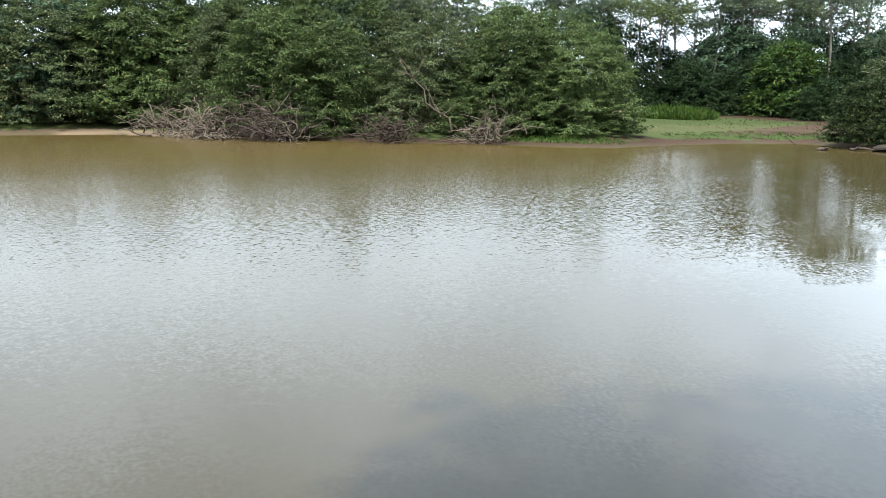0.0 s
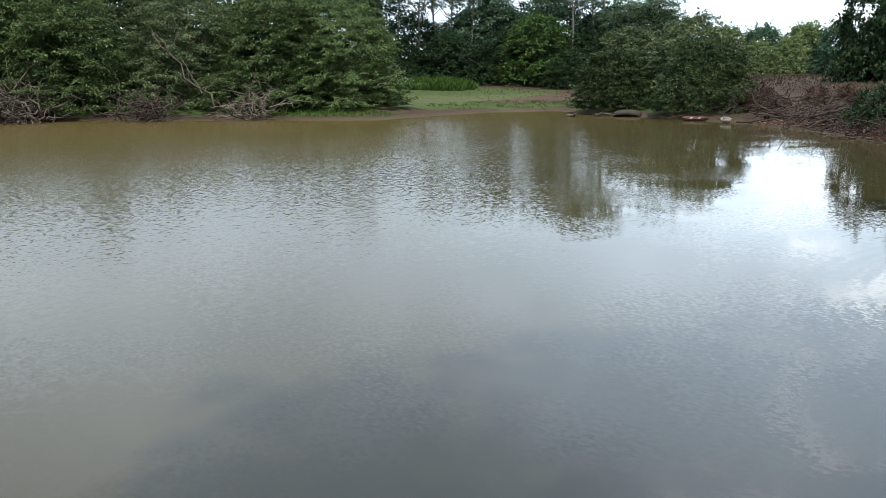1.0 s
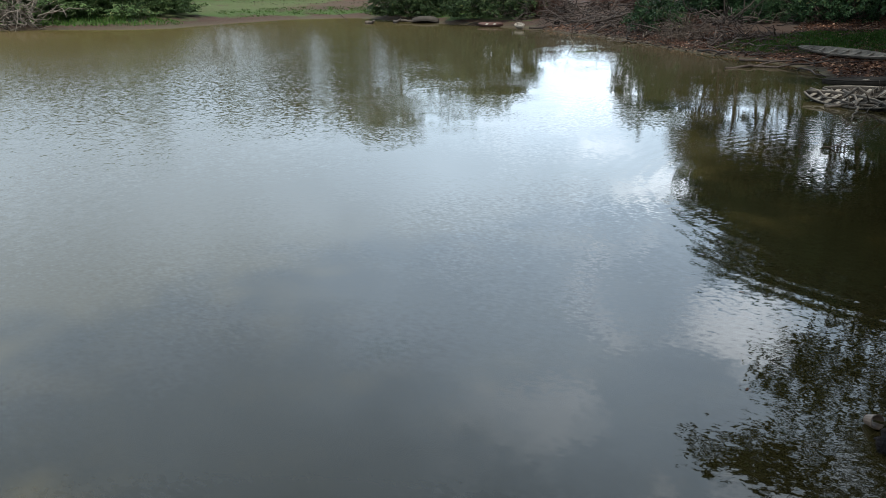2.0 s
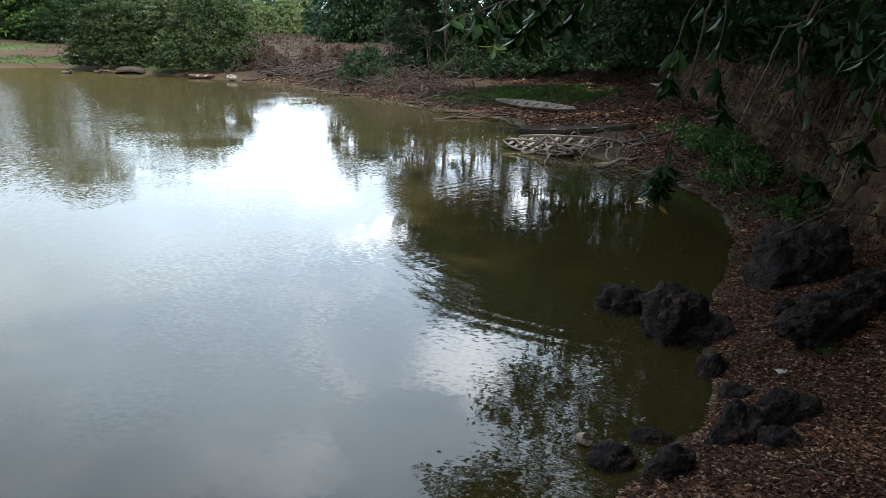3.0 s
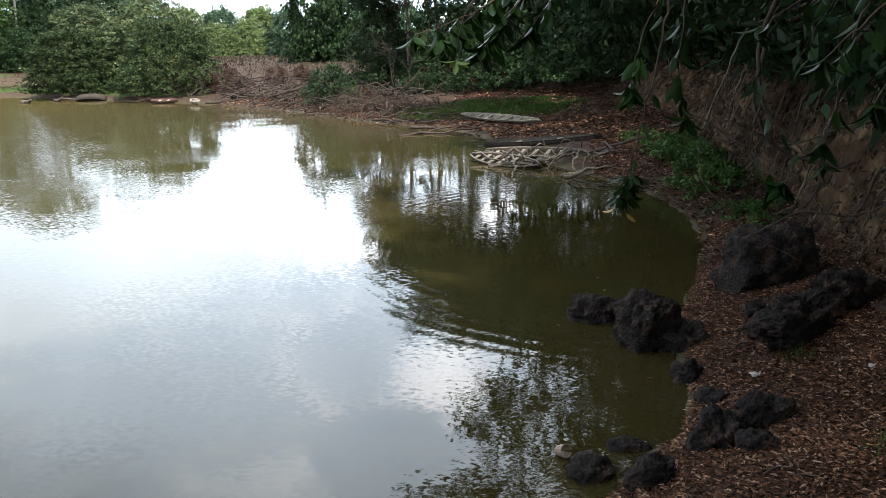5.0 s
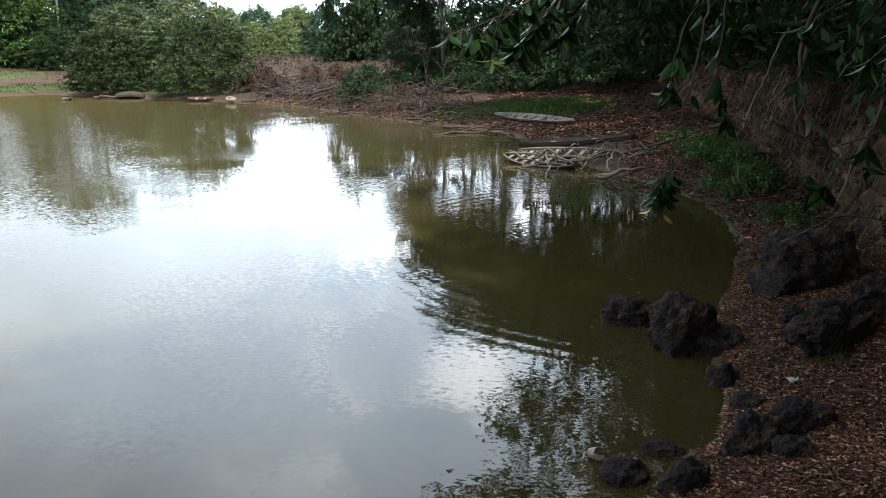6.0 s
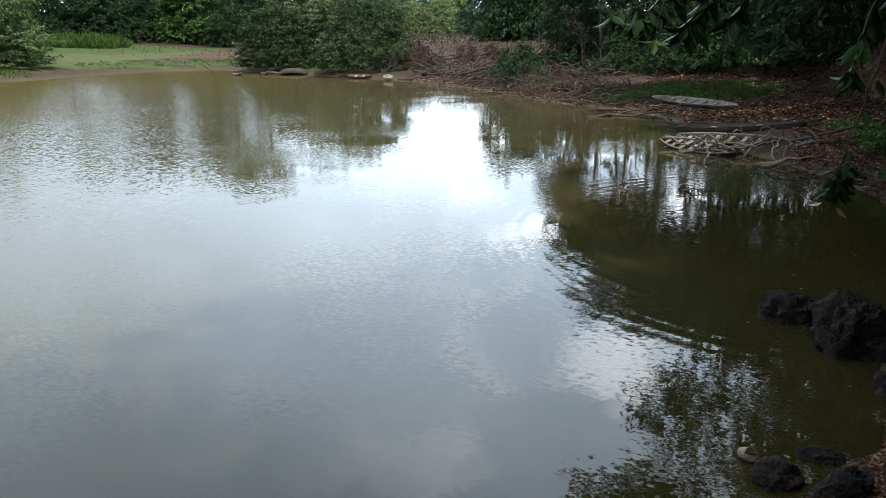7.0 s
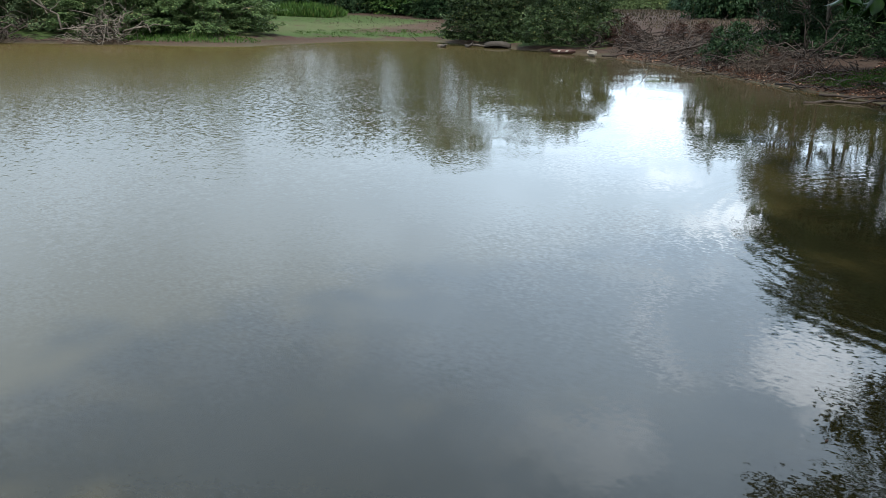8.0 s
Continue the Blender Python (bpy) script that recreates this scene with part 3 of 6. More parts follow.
def build_ground():
    xs, ys = spaced(-2500, 2500, -1.5, 7.0, 0.13, 1.045), spaced(-2500, 2500, 4.0, 30.0, 0.11, 1.04)
    xs = np.sort(np.concatenate([xs[(xs < 2.85) | (xs > 5.35)], np.arange(2.9, 5.31, 0.045)]))
    gx, gy = np.meshgrid(xs, ys)
    gz = height(gx, gy)
    nx, ny = len(xs), len(ys)
    idx = np.arange(nx * ny).reshape(ny, nx)
    q = np.stack([idx[:-1, :-1], idx[:-1, 1:], idx[1:, 1:], idx[1:, :-1]], -1).reshape(-1, 4)
    # the cut face is gouged and lumpy, the shore uneven
    c = line_distance(gx, gy, CLIFF, False)
    face = smooth((c + 0.6) / 0.5) * smooth((2.4 - c) / 0.8) * smooth((44 - gy) / 8) * smooth((gy - 2) / 3)
    gx = gx + 0.55 * face * rough(gx * 1.2, gy * 1.4, gz * 1.6 + 7) + 0.26 * face * rough(gx * 4, gy * 5, gz * 3)
    gy = gy + 0.18 * face * rough(gx * 1.5 + 9, gy * 1.5, gz * 2.5)
    gz = gz + (0.10 * face + 0.05 * smooth((40 - gy) / 10) * smooth((gx + 3) / 2) * smooth(gz / 0.15)) * rough(gx * 2 + 3, gy * 2, gz)
    me = mesh_of("ground", np.stack([gx, gy, gz], -1).reshape(-1, 3), q, EARTH, True)
    d = line_distance(gx, gy, SHORE, True)
    # grass on the flats behind the far shore, a strip by the canoe, thin cover elsewhere
    grass = (0.66 + 0.4 * ripple2(gx * 0.35, gy * 0.5)) * smooth((gy - 42) / 8) * smooth((d - 0.8) / 1.2) * smooth((-gx - 25) / 8) * (0.1 + 0.9 * smooth((7 - d) / 3)) * (0.6 + 0.5 * smooth((gy - 54) / 14))
    grass = np.maximum(grass, 0.85 * np.exp(-(((gx + 4.4) / 5.0) ** 2 + ((gy - 43.6) / 2.4) ** 2)))
    grass = np.maximum(grass, 0.1 * smooth((d - 45) / 10))
    grass = np.maximum(grass, 0.62 * smooth((-gx - 58) / 6) * smooth((d - 0.6) / 1.2) * smooth((95 - gy) / 10))
    sand = 0.75 * smooth((-gx - 97) / 5) * smooth((5 - d) / 3) + smooth((-gx - 40) / 8) * smooth((gy - 44) / 6) * (0.14 * smooth((16 - d) / 4) * smooth((d - 4) / 4) + 0.12 * smooth((1.8 - d) / 1.2))
    mud = smooth((0.35 - d) / 0.35)
    cover = np.stack([grass, np.clip(sand, 0, 1), mud, np.ones_like(mud)], -1).reshape(-1, 4)
    at = me.color_attributes.new("cover", "FLOAT_COLOR", "POINT")
    at.data.foreach_set("color", cover.astype(np.float32).ravel())
    return tagged(child("ground", me), "red-brown earth pond bank with grassy flats and leaf litter", "ground", kind="structure")


build_ground()


def ground_at(x, y):
    return float(height(np.array([x]), np.array([y]))[0])


def build_water():
    xs, ys = spaced(-135, 12, -20, 6, 1.0, 1.15), spaced(-45, 90, 0, 40, 1.0, 1.15)
    gx, gy = np.meshgrid(xs, ys)
    idx = np.arange(gx.size).reshape(gx.shape)
    q = np.stack([idx[:-1, :-1], idx[:-1, 1:], idx[1:, 1:], idx[1:, :-1]], -1).reshape(-1, 4)
    d = line_distance(gx, gy, SHORE, True)
    keep = (d.ravel()[q] < 3.0).any(1)
    me = mesh_of("water", np.stack([gx, gy, np.zeros_like(gx)], -1).reshape(-1, 3), q[keep], WATER, True)
    return tagged(child("water", me), "silty olive-brown pond water with wind ripples and sky reflections", "pond", kind="structure")


build_water()


# ---- plants ----
def shrub(name, seed, width, tall, leafmat, leaf, clumps, per, spread, bark=None, stems=7, lumps=9, low=-0.9, flat=0.6, thick=0.22, slim=1.0, skirt=9, tier=1.0):
    """A many-stemmed mounded shrub: an Empty at its foot with stems and a leafy crown."""
    rng = np.random.default_rng(seed)
    root = new(name)
    blobs = [(0, 0, tall * 0.42, width * 0.36, width * 0.36, tall * 0.5)]
    for i in range(skirt):
        a = (i + rng.uniform(-0.3, 0.3)) * 2 * math.pi / max(1, skirt)
        s = width * rng.uniform(0.16, 0.22)
        blobs.append((width * 0.34 * math.cos(a), width * 0.34 * math.sin(a), s * 0.55, s, s, s * rng.uniform(0.8, 1.1)))
    for i in range(lumps):
        a, el = i * 2.4 + rng.uniform(0, 1), radians(rng.uniform(12, 80))
        r, zz = width * 0.31 * math.cos(el) * rng.uniform(0.8, 1.05), tall * (0.12 + 0.62 * math.sin(el))
        s = width * rng.uniform(0.13, 0.23)
        blobs.append((r * math.cos(a), r * math.sin(a), zz, s, s, s * rng.uniform(0.75, 1.1) * slim))
    co, q = crown(rng, blobs, clumps, per, leaf, spread, low=low, flat=flat, thick=thick, tier=tier)
    ok = co.reshape(-1, 4, 3)[:, :, 2].min(1) > 0.05
    child("crown", mesh_of("crown", co, q[ok], leafmat), root)
    for i in range(stems):
        t = Tubes()
        b = blobs[1 + i % lumps]
        t.add(bent(rng, (rng.normal(0, 0.3), rng.normal(0, 0.3), -0.3), (b[0] * 1.15, b[1] * 1.15, b[2] + b[5] * 0.7), width * 0.015), taper(0.012 * tall, 0.003 * tall, 7), 4)
        child("stem", t.mesh("stem", bark or BARK), root)
    return root


def place(ob, x, y, turn=0.0, size=1.0, sink=0.0, high=1.0):
    ob.matrix_basis = Matrix.LocRotScale((x, y, ground_at(x, y) - sink), Euler((0, 0, turn)), (size, size, size * high))
    return ob


def again(ob, x, y, turn=0.0, size=1.0, sink=0.0, high=1.0):
    c = copy_thing(ob, Matrix.Identity(4))
    return place(c, x, y, turn, size, sink, high)


rnd = random.Random(5)

# the shrub wall of the far west bank
BANK_LABEL = "tall mounded green shrub crowding the far bank"
bank_kinds = []
for i, (mat, lf) in enumerate(((LEAF_BANK, (0.40, 0.13)), (LEAF_OLIVE, (0.34, 0.12)), (LEAF_BANK, (0.42, 0.14)))):
    s = shrub("bank_shrub", 10 + i, 15, 14.0, mat, lf, 0.62, 60, 0.8, stems=9, lumps=20, flat=0.75, tier=0.55, thick=0.3)
    bank_kinds.append(tagged(s, BANK_LABEL, "shrub", "shrubs along the far bank"))
BANK = [(-121, 27, 1.2), (-108.5, 33.5, 1.15), (-96, 33, 0.98), (-87, 37, 0.95), (-80.2, 45.6, 0.9), (-72.3, 51, 0.9), (-65.6, 55.0, 0.78),
        (-127, 13, 1.3), (-112, 38, 1.45), (-100, 44, 1.35), (-90, 50, 1.15), (-80, 56, 1.05), (-72, 58, 0.95), (-124, -4, 1.3), (-125, 26, 1.6)]
for i, (x, y, s) in enumerate(BANK):
    k = bank_kinds[i % 3]
    (place if i < 3 else again)(k, x, y, rnd.uniform(0, 6.28), s, 0.2, rnd.uniform(0.92, 1.05))

# round bushes beside the beach
round_bush = tagged(shrub("round_bush", 31, 13, 10.5, LEAF_ROUND, (0.36, 0.16), 1.3, 24, 0.5, lumps=20, flat=0.6, tier=0.85), "dense rounded green bush at the water's edge", "bush", "bushes by the landing")
place(round_bush, -33.6, 66.6, 0.4, 0.64, high=0.95)
again(round_bush, -44.4, 70.4, 2.1, 0.66, high=0.86)
vine_bush = tagged(shrub("vine_bush", 33, 13, 12.5, LEAF_OLIVE, (0.42, 0.18), 0.9, 24, 0.6, lumps=18, flat=0.65, tier=0.6), "tall sunlit yellow-green bush behind the landing", "bush", "bushes by the landing")
place(vine_bush, -39.0, 75.5, 4.1, 0.8, high=0.85)
again(vine_bush, -47.5, 78.5, 5.1, 0.8, high=0.8)

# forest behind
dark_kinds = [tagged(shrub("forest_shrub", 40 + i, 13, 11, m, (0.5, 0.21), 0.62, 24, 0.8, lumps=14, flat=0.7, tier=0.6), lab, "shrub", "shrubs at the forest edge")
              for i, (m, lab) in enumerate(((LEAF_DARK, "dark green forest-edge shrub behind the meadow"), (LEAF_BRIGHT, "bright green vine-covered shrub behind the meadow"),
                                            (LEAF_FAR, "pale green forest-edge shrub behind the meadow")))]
FOREST = [(-86, 92, 0, 0.78), (-80, 97, 0, 0.8), (-74, 97, 1, 0.92), (-68, 101, 0, 0.75), (-61, 102, 0, 0.98), (-93, 88, 0, 0.72),
          (-98, 100, 2, 0.8), (-84, 108, 0, 0.95), (-72, 110, 0, 0.9), (-104, 84, 0, 0.72), (-55, 104, 2, 0.8), (-66, 93, 0, 0.5)]
seen = set()
for x, y, k, s in FOREST:
    (again if k in seen else place)(dark_kinds[k], x, y, rnd.uniform(0, 6.28), s, 0.2)
    seen.add(k)
# a taller green stand in the middle of the forest, lower woods on both sides of it
for x, y, k, s in ((-98, 112, 2, 1.35), (-92, 118, 0, 1.3), (-88, 106, 2, 1.15), (-104, 118, 2, 1.3)):
    again(dark_kinds[k], x, y, rnd.uniform(0, 6.28), s, 0.2)
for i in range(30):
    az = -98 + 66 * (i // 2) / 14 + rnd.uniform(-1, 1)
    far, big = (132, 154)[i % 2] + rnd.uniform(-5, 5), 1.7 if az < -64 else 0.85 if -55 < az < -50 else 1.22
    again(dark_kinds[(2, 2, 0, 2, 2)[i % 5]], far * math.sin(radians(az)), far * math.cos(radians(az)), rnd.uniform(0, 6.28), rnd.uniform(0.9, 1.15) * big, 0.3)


def tall_tree(name, seed, tall, leafmat, bark, lumps=9, leaf=(0.42, 0.2), spread_top=0.28, clumps=0.6, trunk_r=0.27, first=0.55):
    """A slender forest tree: bare pale trunk, rising limbs, a thin layered crown."""
    rng = np.random.default_rng(seed)
    root = new(name)
    top = np.array([rng.normal(0, 0.6), rng.normal(0, 0.6), tall * 0.9])
    t = Tubes()
    trunk = bent(rng, (0, 0, -0.3), top, 0.12, 9)
    t.add(trunk, taper(trunk_r, trunk_r * 0.45, 9), 6)
    child("trunk", t.mesh("trunk", bark), root)
    blobs = []
    for i in range(lumps):
        a, r = i * 2.4 + rng.uniform(0, 0.8), tall * spread_top * rng.uniform(0.3, 1.0)
        z0 = tall * rng.uniform(first, 0.85)
        end = np.array([r * math.cos(a), r * math.sin(a), min(tall, z0 + tall * rng.uniform(0.06, 0.2))])
        t = Tubes()
        start = trunk[min(8, int(z0 / tall / 0.9 * 8))]
        t.add(bent(rng, start, end, 0.12, 6), taper(trunk_r * 0.4, trunk_r * 0.1, 6), 4)
        child("limb", t.mesh("limb", bark), root)
        s = tall * rng.uniform(0.07, 0.12)
        blobs.append((*end, s * 1.25, s * 1.25, s * 0.6))
    blobs.append((*top, tall * 0.09, tall * 0.09, tall * 0.07))
    co, q = crown(rng, blobs, clumps, 18, leaf, 0.7, low=-0.8, thick=0.4, tier=0.5)
    child("crown", mesh_of("crown", co, q, leafmat), root)
    return root


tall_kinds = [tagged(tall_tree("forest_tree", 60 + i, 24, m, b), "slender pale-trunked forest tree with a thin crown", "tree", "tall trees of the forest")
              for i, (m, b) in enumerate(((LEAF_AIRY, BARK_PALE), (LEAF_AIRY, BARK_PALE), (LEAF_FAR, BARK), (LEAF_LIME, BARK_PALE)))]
TALL = [(-112, 84, 2), (-104, 92, 0), (-97, 99, 1), (-92, 108, 0), (-86, 112, 0), (-82, 122, 1), (-118, 78, 0), (-126, 66, 1), (-131, 56, 0), (-136, 46, 2), (-140, 34, 1), (-90, 128, 2), (-76, 132, 2), (-128, 74, 3), (-138, 60, 0), (-142, 20, 1)]
seen = set()
for x, y, k in TALL:
    (again if k in seen else place)(tall_kinds[k], x, y, rnd.uniform(0, 6.28), rnd.uniform(0.62, 0.85), 0.2)
    seen.add(k)
for i in range(26):
    az, far = radians(-66 + 37 * i / 25 + rnd.uniform(-0.6, 0.6)), rnd.uniform(122, 150)
    again(tall_kinds[(0, 1, 0, 1, 3)[i % 5]], far * math.sin(az), far * math.cos(az), rnd.uniform(0, 6.28), rnd.uniform(0.72, 0.95) * (0.6 if math.degrees(az) > -32 else 1.0), 0.2)


def vine_column(x, y, tall, wide):
    """A dead trunk wrapped in dark creepers from top to foot."""
    rng = np.random.default_rng(71)
    root = new("creeper_column")
    root.location = (x, y, ground_at(x, y))
    child("trunk", Tubes().add(bent(rng, (0, 0, -0.3), (0.3, 0.2, tall), 0.1, 8), taper(0.3, 0.12, 8), 6).mesh("trunk", BARK), root)
    rows = [(rng.normal(0, wide * 0.12), rng.normal(0, wide * 0.12), tall * (k + 0.5) / 9, wide * (0.62 - 0.03 * k), wide * (0.62 - 0.03 * k), tall / 11) for k in range(9)]
    co, q = crown(rng, rows, 2.0, 20, (0.34, 0.17), 0.5, droop=0.8, low=-0.9, thick=0.3)
    child("creeper", mesh_of("creeper", co, q, LEAF_DARK), root)
    return tagged(root, "dead trunk wrapped in dark hanging creepers at the forest edge", "tree")


vine_column(-96, 85.5, 13.5, 2.6)
again(tall_kinds[2], -103.5, 87.5, 1.1, 0.72, 0.2)
again(tall_kinds[2], -100.5, 85.5, 2.9, 0.62, 0.2)

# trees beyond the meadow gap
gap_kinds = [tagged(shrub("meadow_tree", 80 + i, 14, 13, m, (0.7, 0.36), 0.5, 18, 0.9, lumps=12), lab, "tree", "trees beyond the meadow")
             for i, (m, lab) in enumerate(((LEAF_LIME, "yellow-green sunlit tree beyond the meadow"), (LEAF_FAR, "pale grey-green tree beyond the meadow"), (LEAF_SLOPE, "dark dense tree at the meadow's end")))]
GAP = [(-98, 205, 0, 1.0), (-89, 206, 1, 0.95), (-81, 210, 0, 0.92), (-74, 212, 1, 1.0), (-93, 214, 1, 1.02), (-84, 218, 0, 0.98), (-106, 200, 1, 1.2), (-82, 186, 0, 0.6), (-75, 188, 0, 0.65), (-90, 184, 1, 0.65), (-66, 190, 1, 0.8),
       (-26, 104, 1, 0.54), (-23.5, 99, 1, 0.5), (-21, 103, 2, 0.56), (-18.5, 98, 1, 0.5), (-16, 104, 1, 0.56), (-13.5, 99, 2, 0.52), (-11, 104, 1, 0.56), (-8.5, 98, 2, 0.54), (-5, 103, 1, 0.6), (0, 108, 2, 0.9), (10, 100, 2, 1.2), (-62, 205, 1, 1.0), (-52, 200, 1, 1.5), (-88, 134, 1, 1.0), (-114, 196, 1, 1.4), (-94, 192, 1, 0.8)]
seen = set()
for x, y, k, s in GAP:
    (again if k in seen else place)(gap_kinds[k], x, y, rnd.uniform(0, 6.28), s, 0.2)
    seen.add(k)

again(gap_kinds[2], -32.5, 104, 1.0, 0.6, 0.2, 1.6)
again(gap_kinds[2], -29, 103, 2.0, 0.6, 0.2, 1.5)

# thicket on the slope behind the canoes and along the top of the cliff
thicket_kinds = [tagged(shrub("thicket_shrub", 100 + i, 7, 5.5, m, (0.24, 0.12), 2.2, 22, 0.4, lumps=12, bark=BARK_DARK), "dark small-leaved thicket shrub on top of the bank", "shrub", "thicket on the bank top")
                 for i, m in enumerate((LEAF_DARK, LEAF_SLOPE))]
THICKET = [(-13, 61, 1, 0.6), (-9.0, 54.8, 1, 0.6), (-5.0, 52.6, 0, 0.75), (-0.8, 50.8, 1, 1.0), (2.6, 47.6, 1, 0.8), (4.8, 43.4, 0, 0.8), (6.8, 40, 0, 0.9), (7.0, 34, 1, 0.9),
           (7, 28.5, 0, 0.85), (6.8, 23, 1, 0.8), (7.6, 17, 0, 0.85), (8.4, 11, 0, 0.85), (12, 24, 0, 1.3), (13, 36, 0, 1.4), (9, 60, 0, 1.4), (7.2, 14, 1, 0.6), (6.6, 20, 0, 0.6), (6.4, 26, 0, 0.6)]
seen = set()
for x, y, k, s in THICKET:
    (again if k in seen else place)(thicket_kinds[k], x, y, rnd.uniform(0, 6.28), s, 0.15)
    seen.add(k)

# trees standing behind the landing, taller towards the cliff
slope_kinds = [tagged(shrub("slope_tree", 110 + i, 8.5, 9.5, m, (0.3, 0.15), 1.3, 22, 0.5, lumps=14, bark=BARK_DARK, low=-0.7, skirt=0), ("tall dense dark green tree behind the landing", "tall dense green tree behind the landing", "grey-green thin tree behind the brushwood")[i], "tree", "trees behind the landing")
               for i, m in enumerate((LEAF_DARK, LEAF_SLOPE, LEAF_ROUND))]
SLOPE = [(-14.3, 61, 2, 0.62), (-9, 58.5, 1, 0.7), (-4.5, 57, 1, 1.0), (0.5, 53, 1, 1.12), (5.5, 48, 0, 1.1), (7.5, 41, 1, 1.0), (-3, 66, 0, 0.7), (8, 64, 0, 1.5), (-14, 74, 2, 0.45), (14, 52, 0, 1.6)]
seen = set()
for x, y, k, s in SLOPE:
    (again if k in seen else place)(slope_kinds[k], x, y, rnd.uniform(0, 6.28), s, 0.15)
    seen.add(k)

# slender trees that rise over the thicket, sky showing between their stems
slender = tagged(tall_tree("slender_tree", 131, 15, LEAF_SLOPE, BARK, 14, (0.3, 0.15), 0.22, 2.0, 0.15, 0.33), "slender dark-crowned tree rising over the landing thicket", "tree", "slender trees over the landing")
place(slender, -13.6, 61.5, 0.3, 0.68, 0.2)
for x, y, turn, size in ((-11.9, 59.5, 1.7, 0.78), (-12.8, 64, 4.0, 0.8), (-10.2, 58.2, 2.6, 0.84), (-8.6, 61, 5.2, 0.92), (-7.2, 57, 0.9, 0.9), (-5.4, 58.5, 3.3, 0.95), (-3.6, 55.5, 2.0, 0.85), (-1.6, 57, 4.6, 0.9), (-10.6, 63.5, 5.8, 0.88), (-14.9, 63, 2.2, 0.55)):
    again(slender, x, y, turn, size, 0.2)

# unseen trees added round the near bank, behind the view, to close off light
for i in range(22):
    a, far = radians(62 + 8.2 * i + rnd.uniform(-2, 2)), 15 + 7 * (i % 3) + rnd.uniform(-2, 2)
    again(slope_kinds[i % 2], far * math.sin(a), far * math.cos(a) - 2, rnd.uniform(0, 6.28), rnd.uniform(0.9, 1.3), 0.15)


def bank_tree(seed, base, fork, blobs, leaf, clumps, per, spread, base_r=0.2, leafmat=None):
    """A tree on the bank top whose limbs reach out over the water. Places are in the world."""
    rng = np.random.default_rng(seed)
    root = new("bank_tree")
    base = np.array([base[0], base[1], ground_at(base[0], base[1])])
    root.location = base
    t = Tubes()
    trunk = bent(rng, (0, 0, -0.4), np.array(fork) - base, 0.12, 8)
    t.add(trunk, taper(base_r, base_r * 0.55, 8), 8)
    child("trunk", t.mesh("trunk", BARK_DARK), root)
    local = [(*(np.array(b[:3]) - base), *b[3:]) for b in blobs]
    for b in local:
        t = Tubes()
        t.add(bent(rng, trunk[-1 - rng.integers(0, 3)], b[:3], 0.14, 7), taper(base_r * 0.4, 0.02, 7), 6)
        child("limb", t.mesh("limb", BARK_DARK), root)
    co, q = crown(rng, local, clumps, per, leaf, spread, droop=0.6, low=-1.0, flat=0.4, thick=0.4)
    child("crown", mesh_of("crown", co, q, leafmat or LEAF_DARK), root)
    return tagged(root, "leafy dark tree leaning out over the water from the bank top", "tree", "trees on the bank top")


# the last high lobes of these three trees are added to shade the landing
bank_tree(120, (5.6, 20), (4.6, 20, 5.2), [(-1.5, 19.6, 5.3, 1.2, 1.4, 1.1), (-1.9, 21.3, 8.3, 0.8, 0.9, 0.6), (-2.9, 21.0, 8.7, 0.9, 0.9, 0.5), (-3.8, 20.6, 8.6, 0.6, 0.6, 0.35), (0.2, 20.0, 3.95, 1.3, 1.4, 0.7), (2.2, 20.5, 4.1, 1.8, 1.6, 0.9), (3.7, 17.5, 4.4, 1.4, 1.4, 0.8), (1.4, 17.2, 4.4, 1.2, 1.2, 0.6), (0.7, 20.2, 5.4, 1.9, 1.9, 1.9), (2.6, 21.0, 6.4, 2.3, 2.2, 2.4), (0.8, 17.0, 6.2, 1.7, 1.7, 1.6), (1.6, 14.2, 5.3, 1.5, 1.6, 1.4), (0.5, 15.2, 5.2, 1.2, 1.3, 1.2), (0.9, 18.8, 5.7, 1.8, 1.9, 1.1), (3.0, 20.5, 6.4, 2.2, 2.2, 1.6), (5.0, 18.5, 6.6, 2.4, 2.4, 1.7), (4.4, 22.5, 5.2, 1.8, 2.0, 1.4), (3.4, 16.5, 5.2, 1.7, 1.7, 1.1), (3.6, 23.5, 7.6, 2.2, 2.0, 1.3)],
          (0.22, 0.1), 4.0, 16, 0.36)
bank_tree(121, (5.4, 31), (4.2, 31, 5.4), [(1.4, 31.5, 4.5, 1.7, 1.6, 1.0), (3.6, 33.0, 4.8, 1.9, 1.9, 1.2), (-0.5, 30.5, 6.3, 1.8, 2.0, 1.2), (2.2, 31, 6.9, 2.4, 2.4, 1.6), (4.6, 33, 7.0, 2.6, 2.6, 2.0), (5.2, 28.5, 6.0, 2.4, 2.4, 1.7), (3.0, 27, 5.4, 1.8, 1.8, 1.2), (0.5, 33.5, 8.0, 2.2, 2.2, 1.3), (2.2, 28.5, 7.6, 2.0, 2.0, 1.2)],
          (0.26, 0.12), 3.2, 16, 0.4)
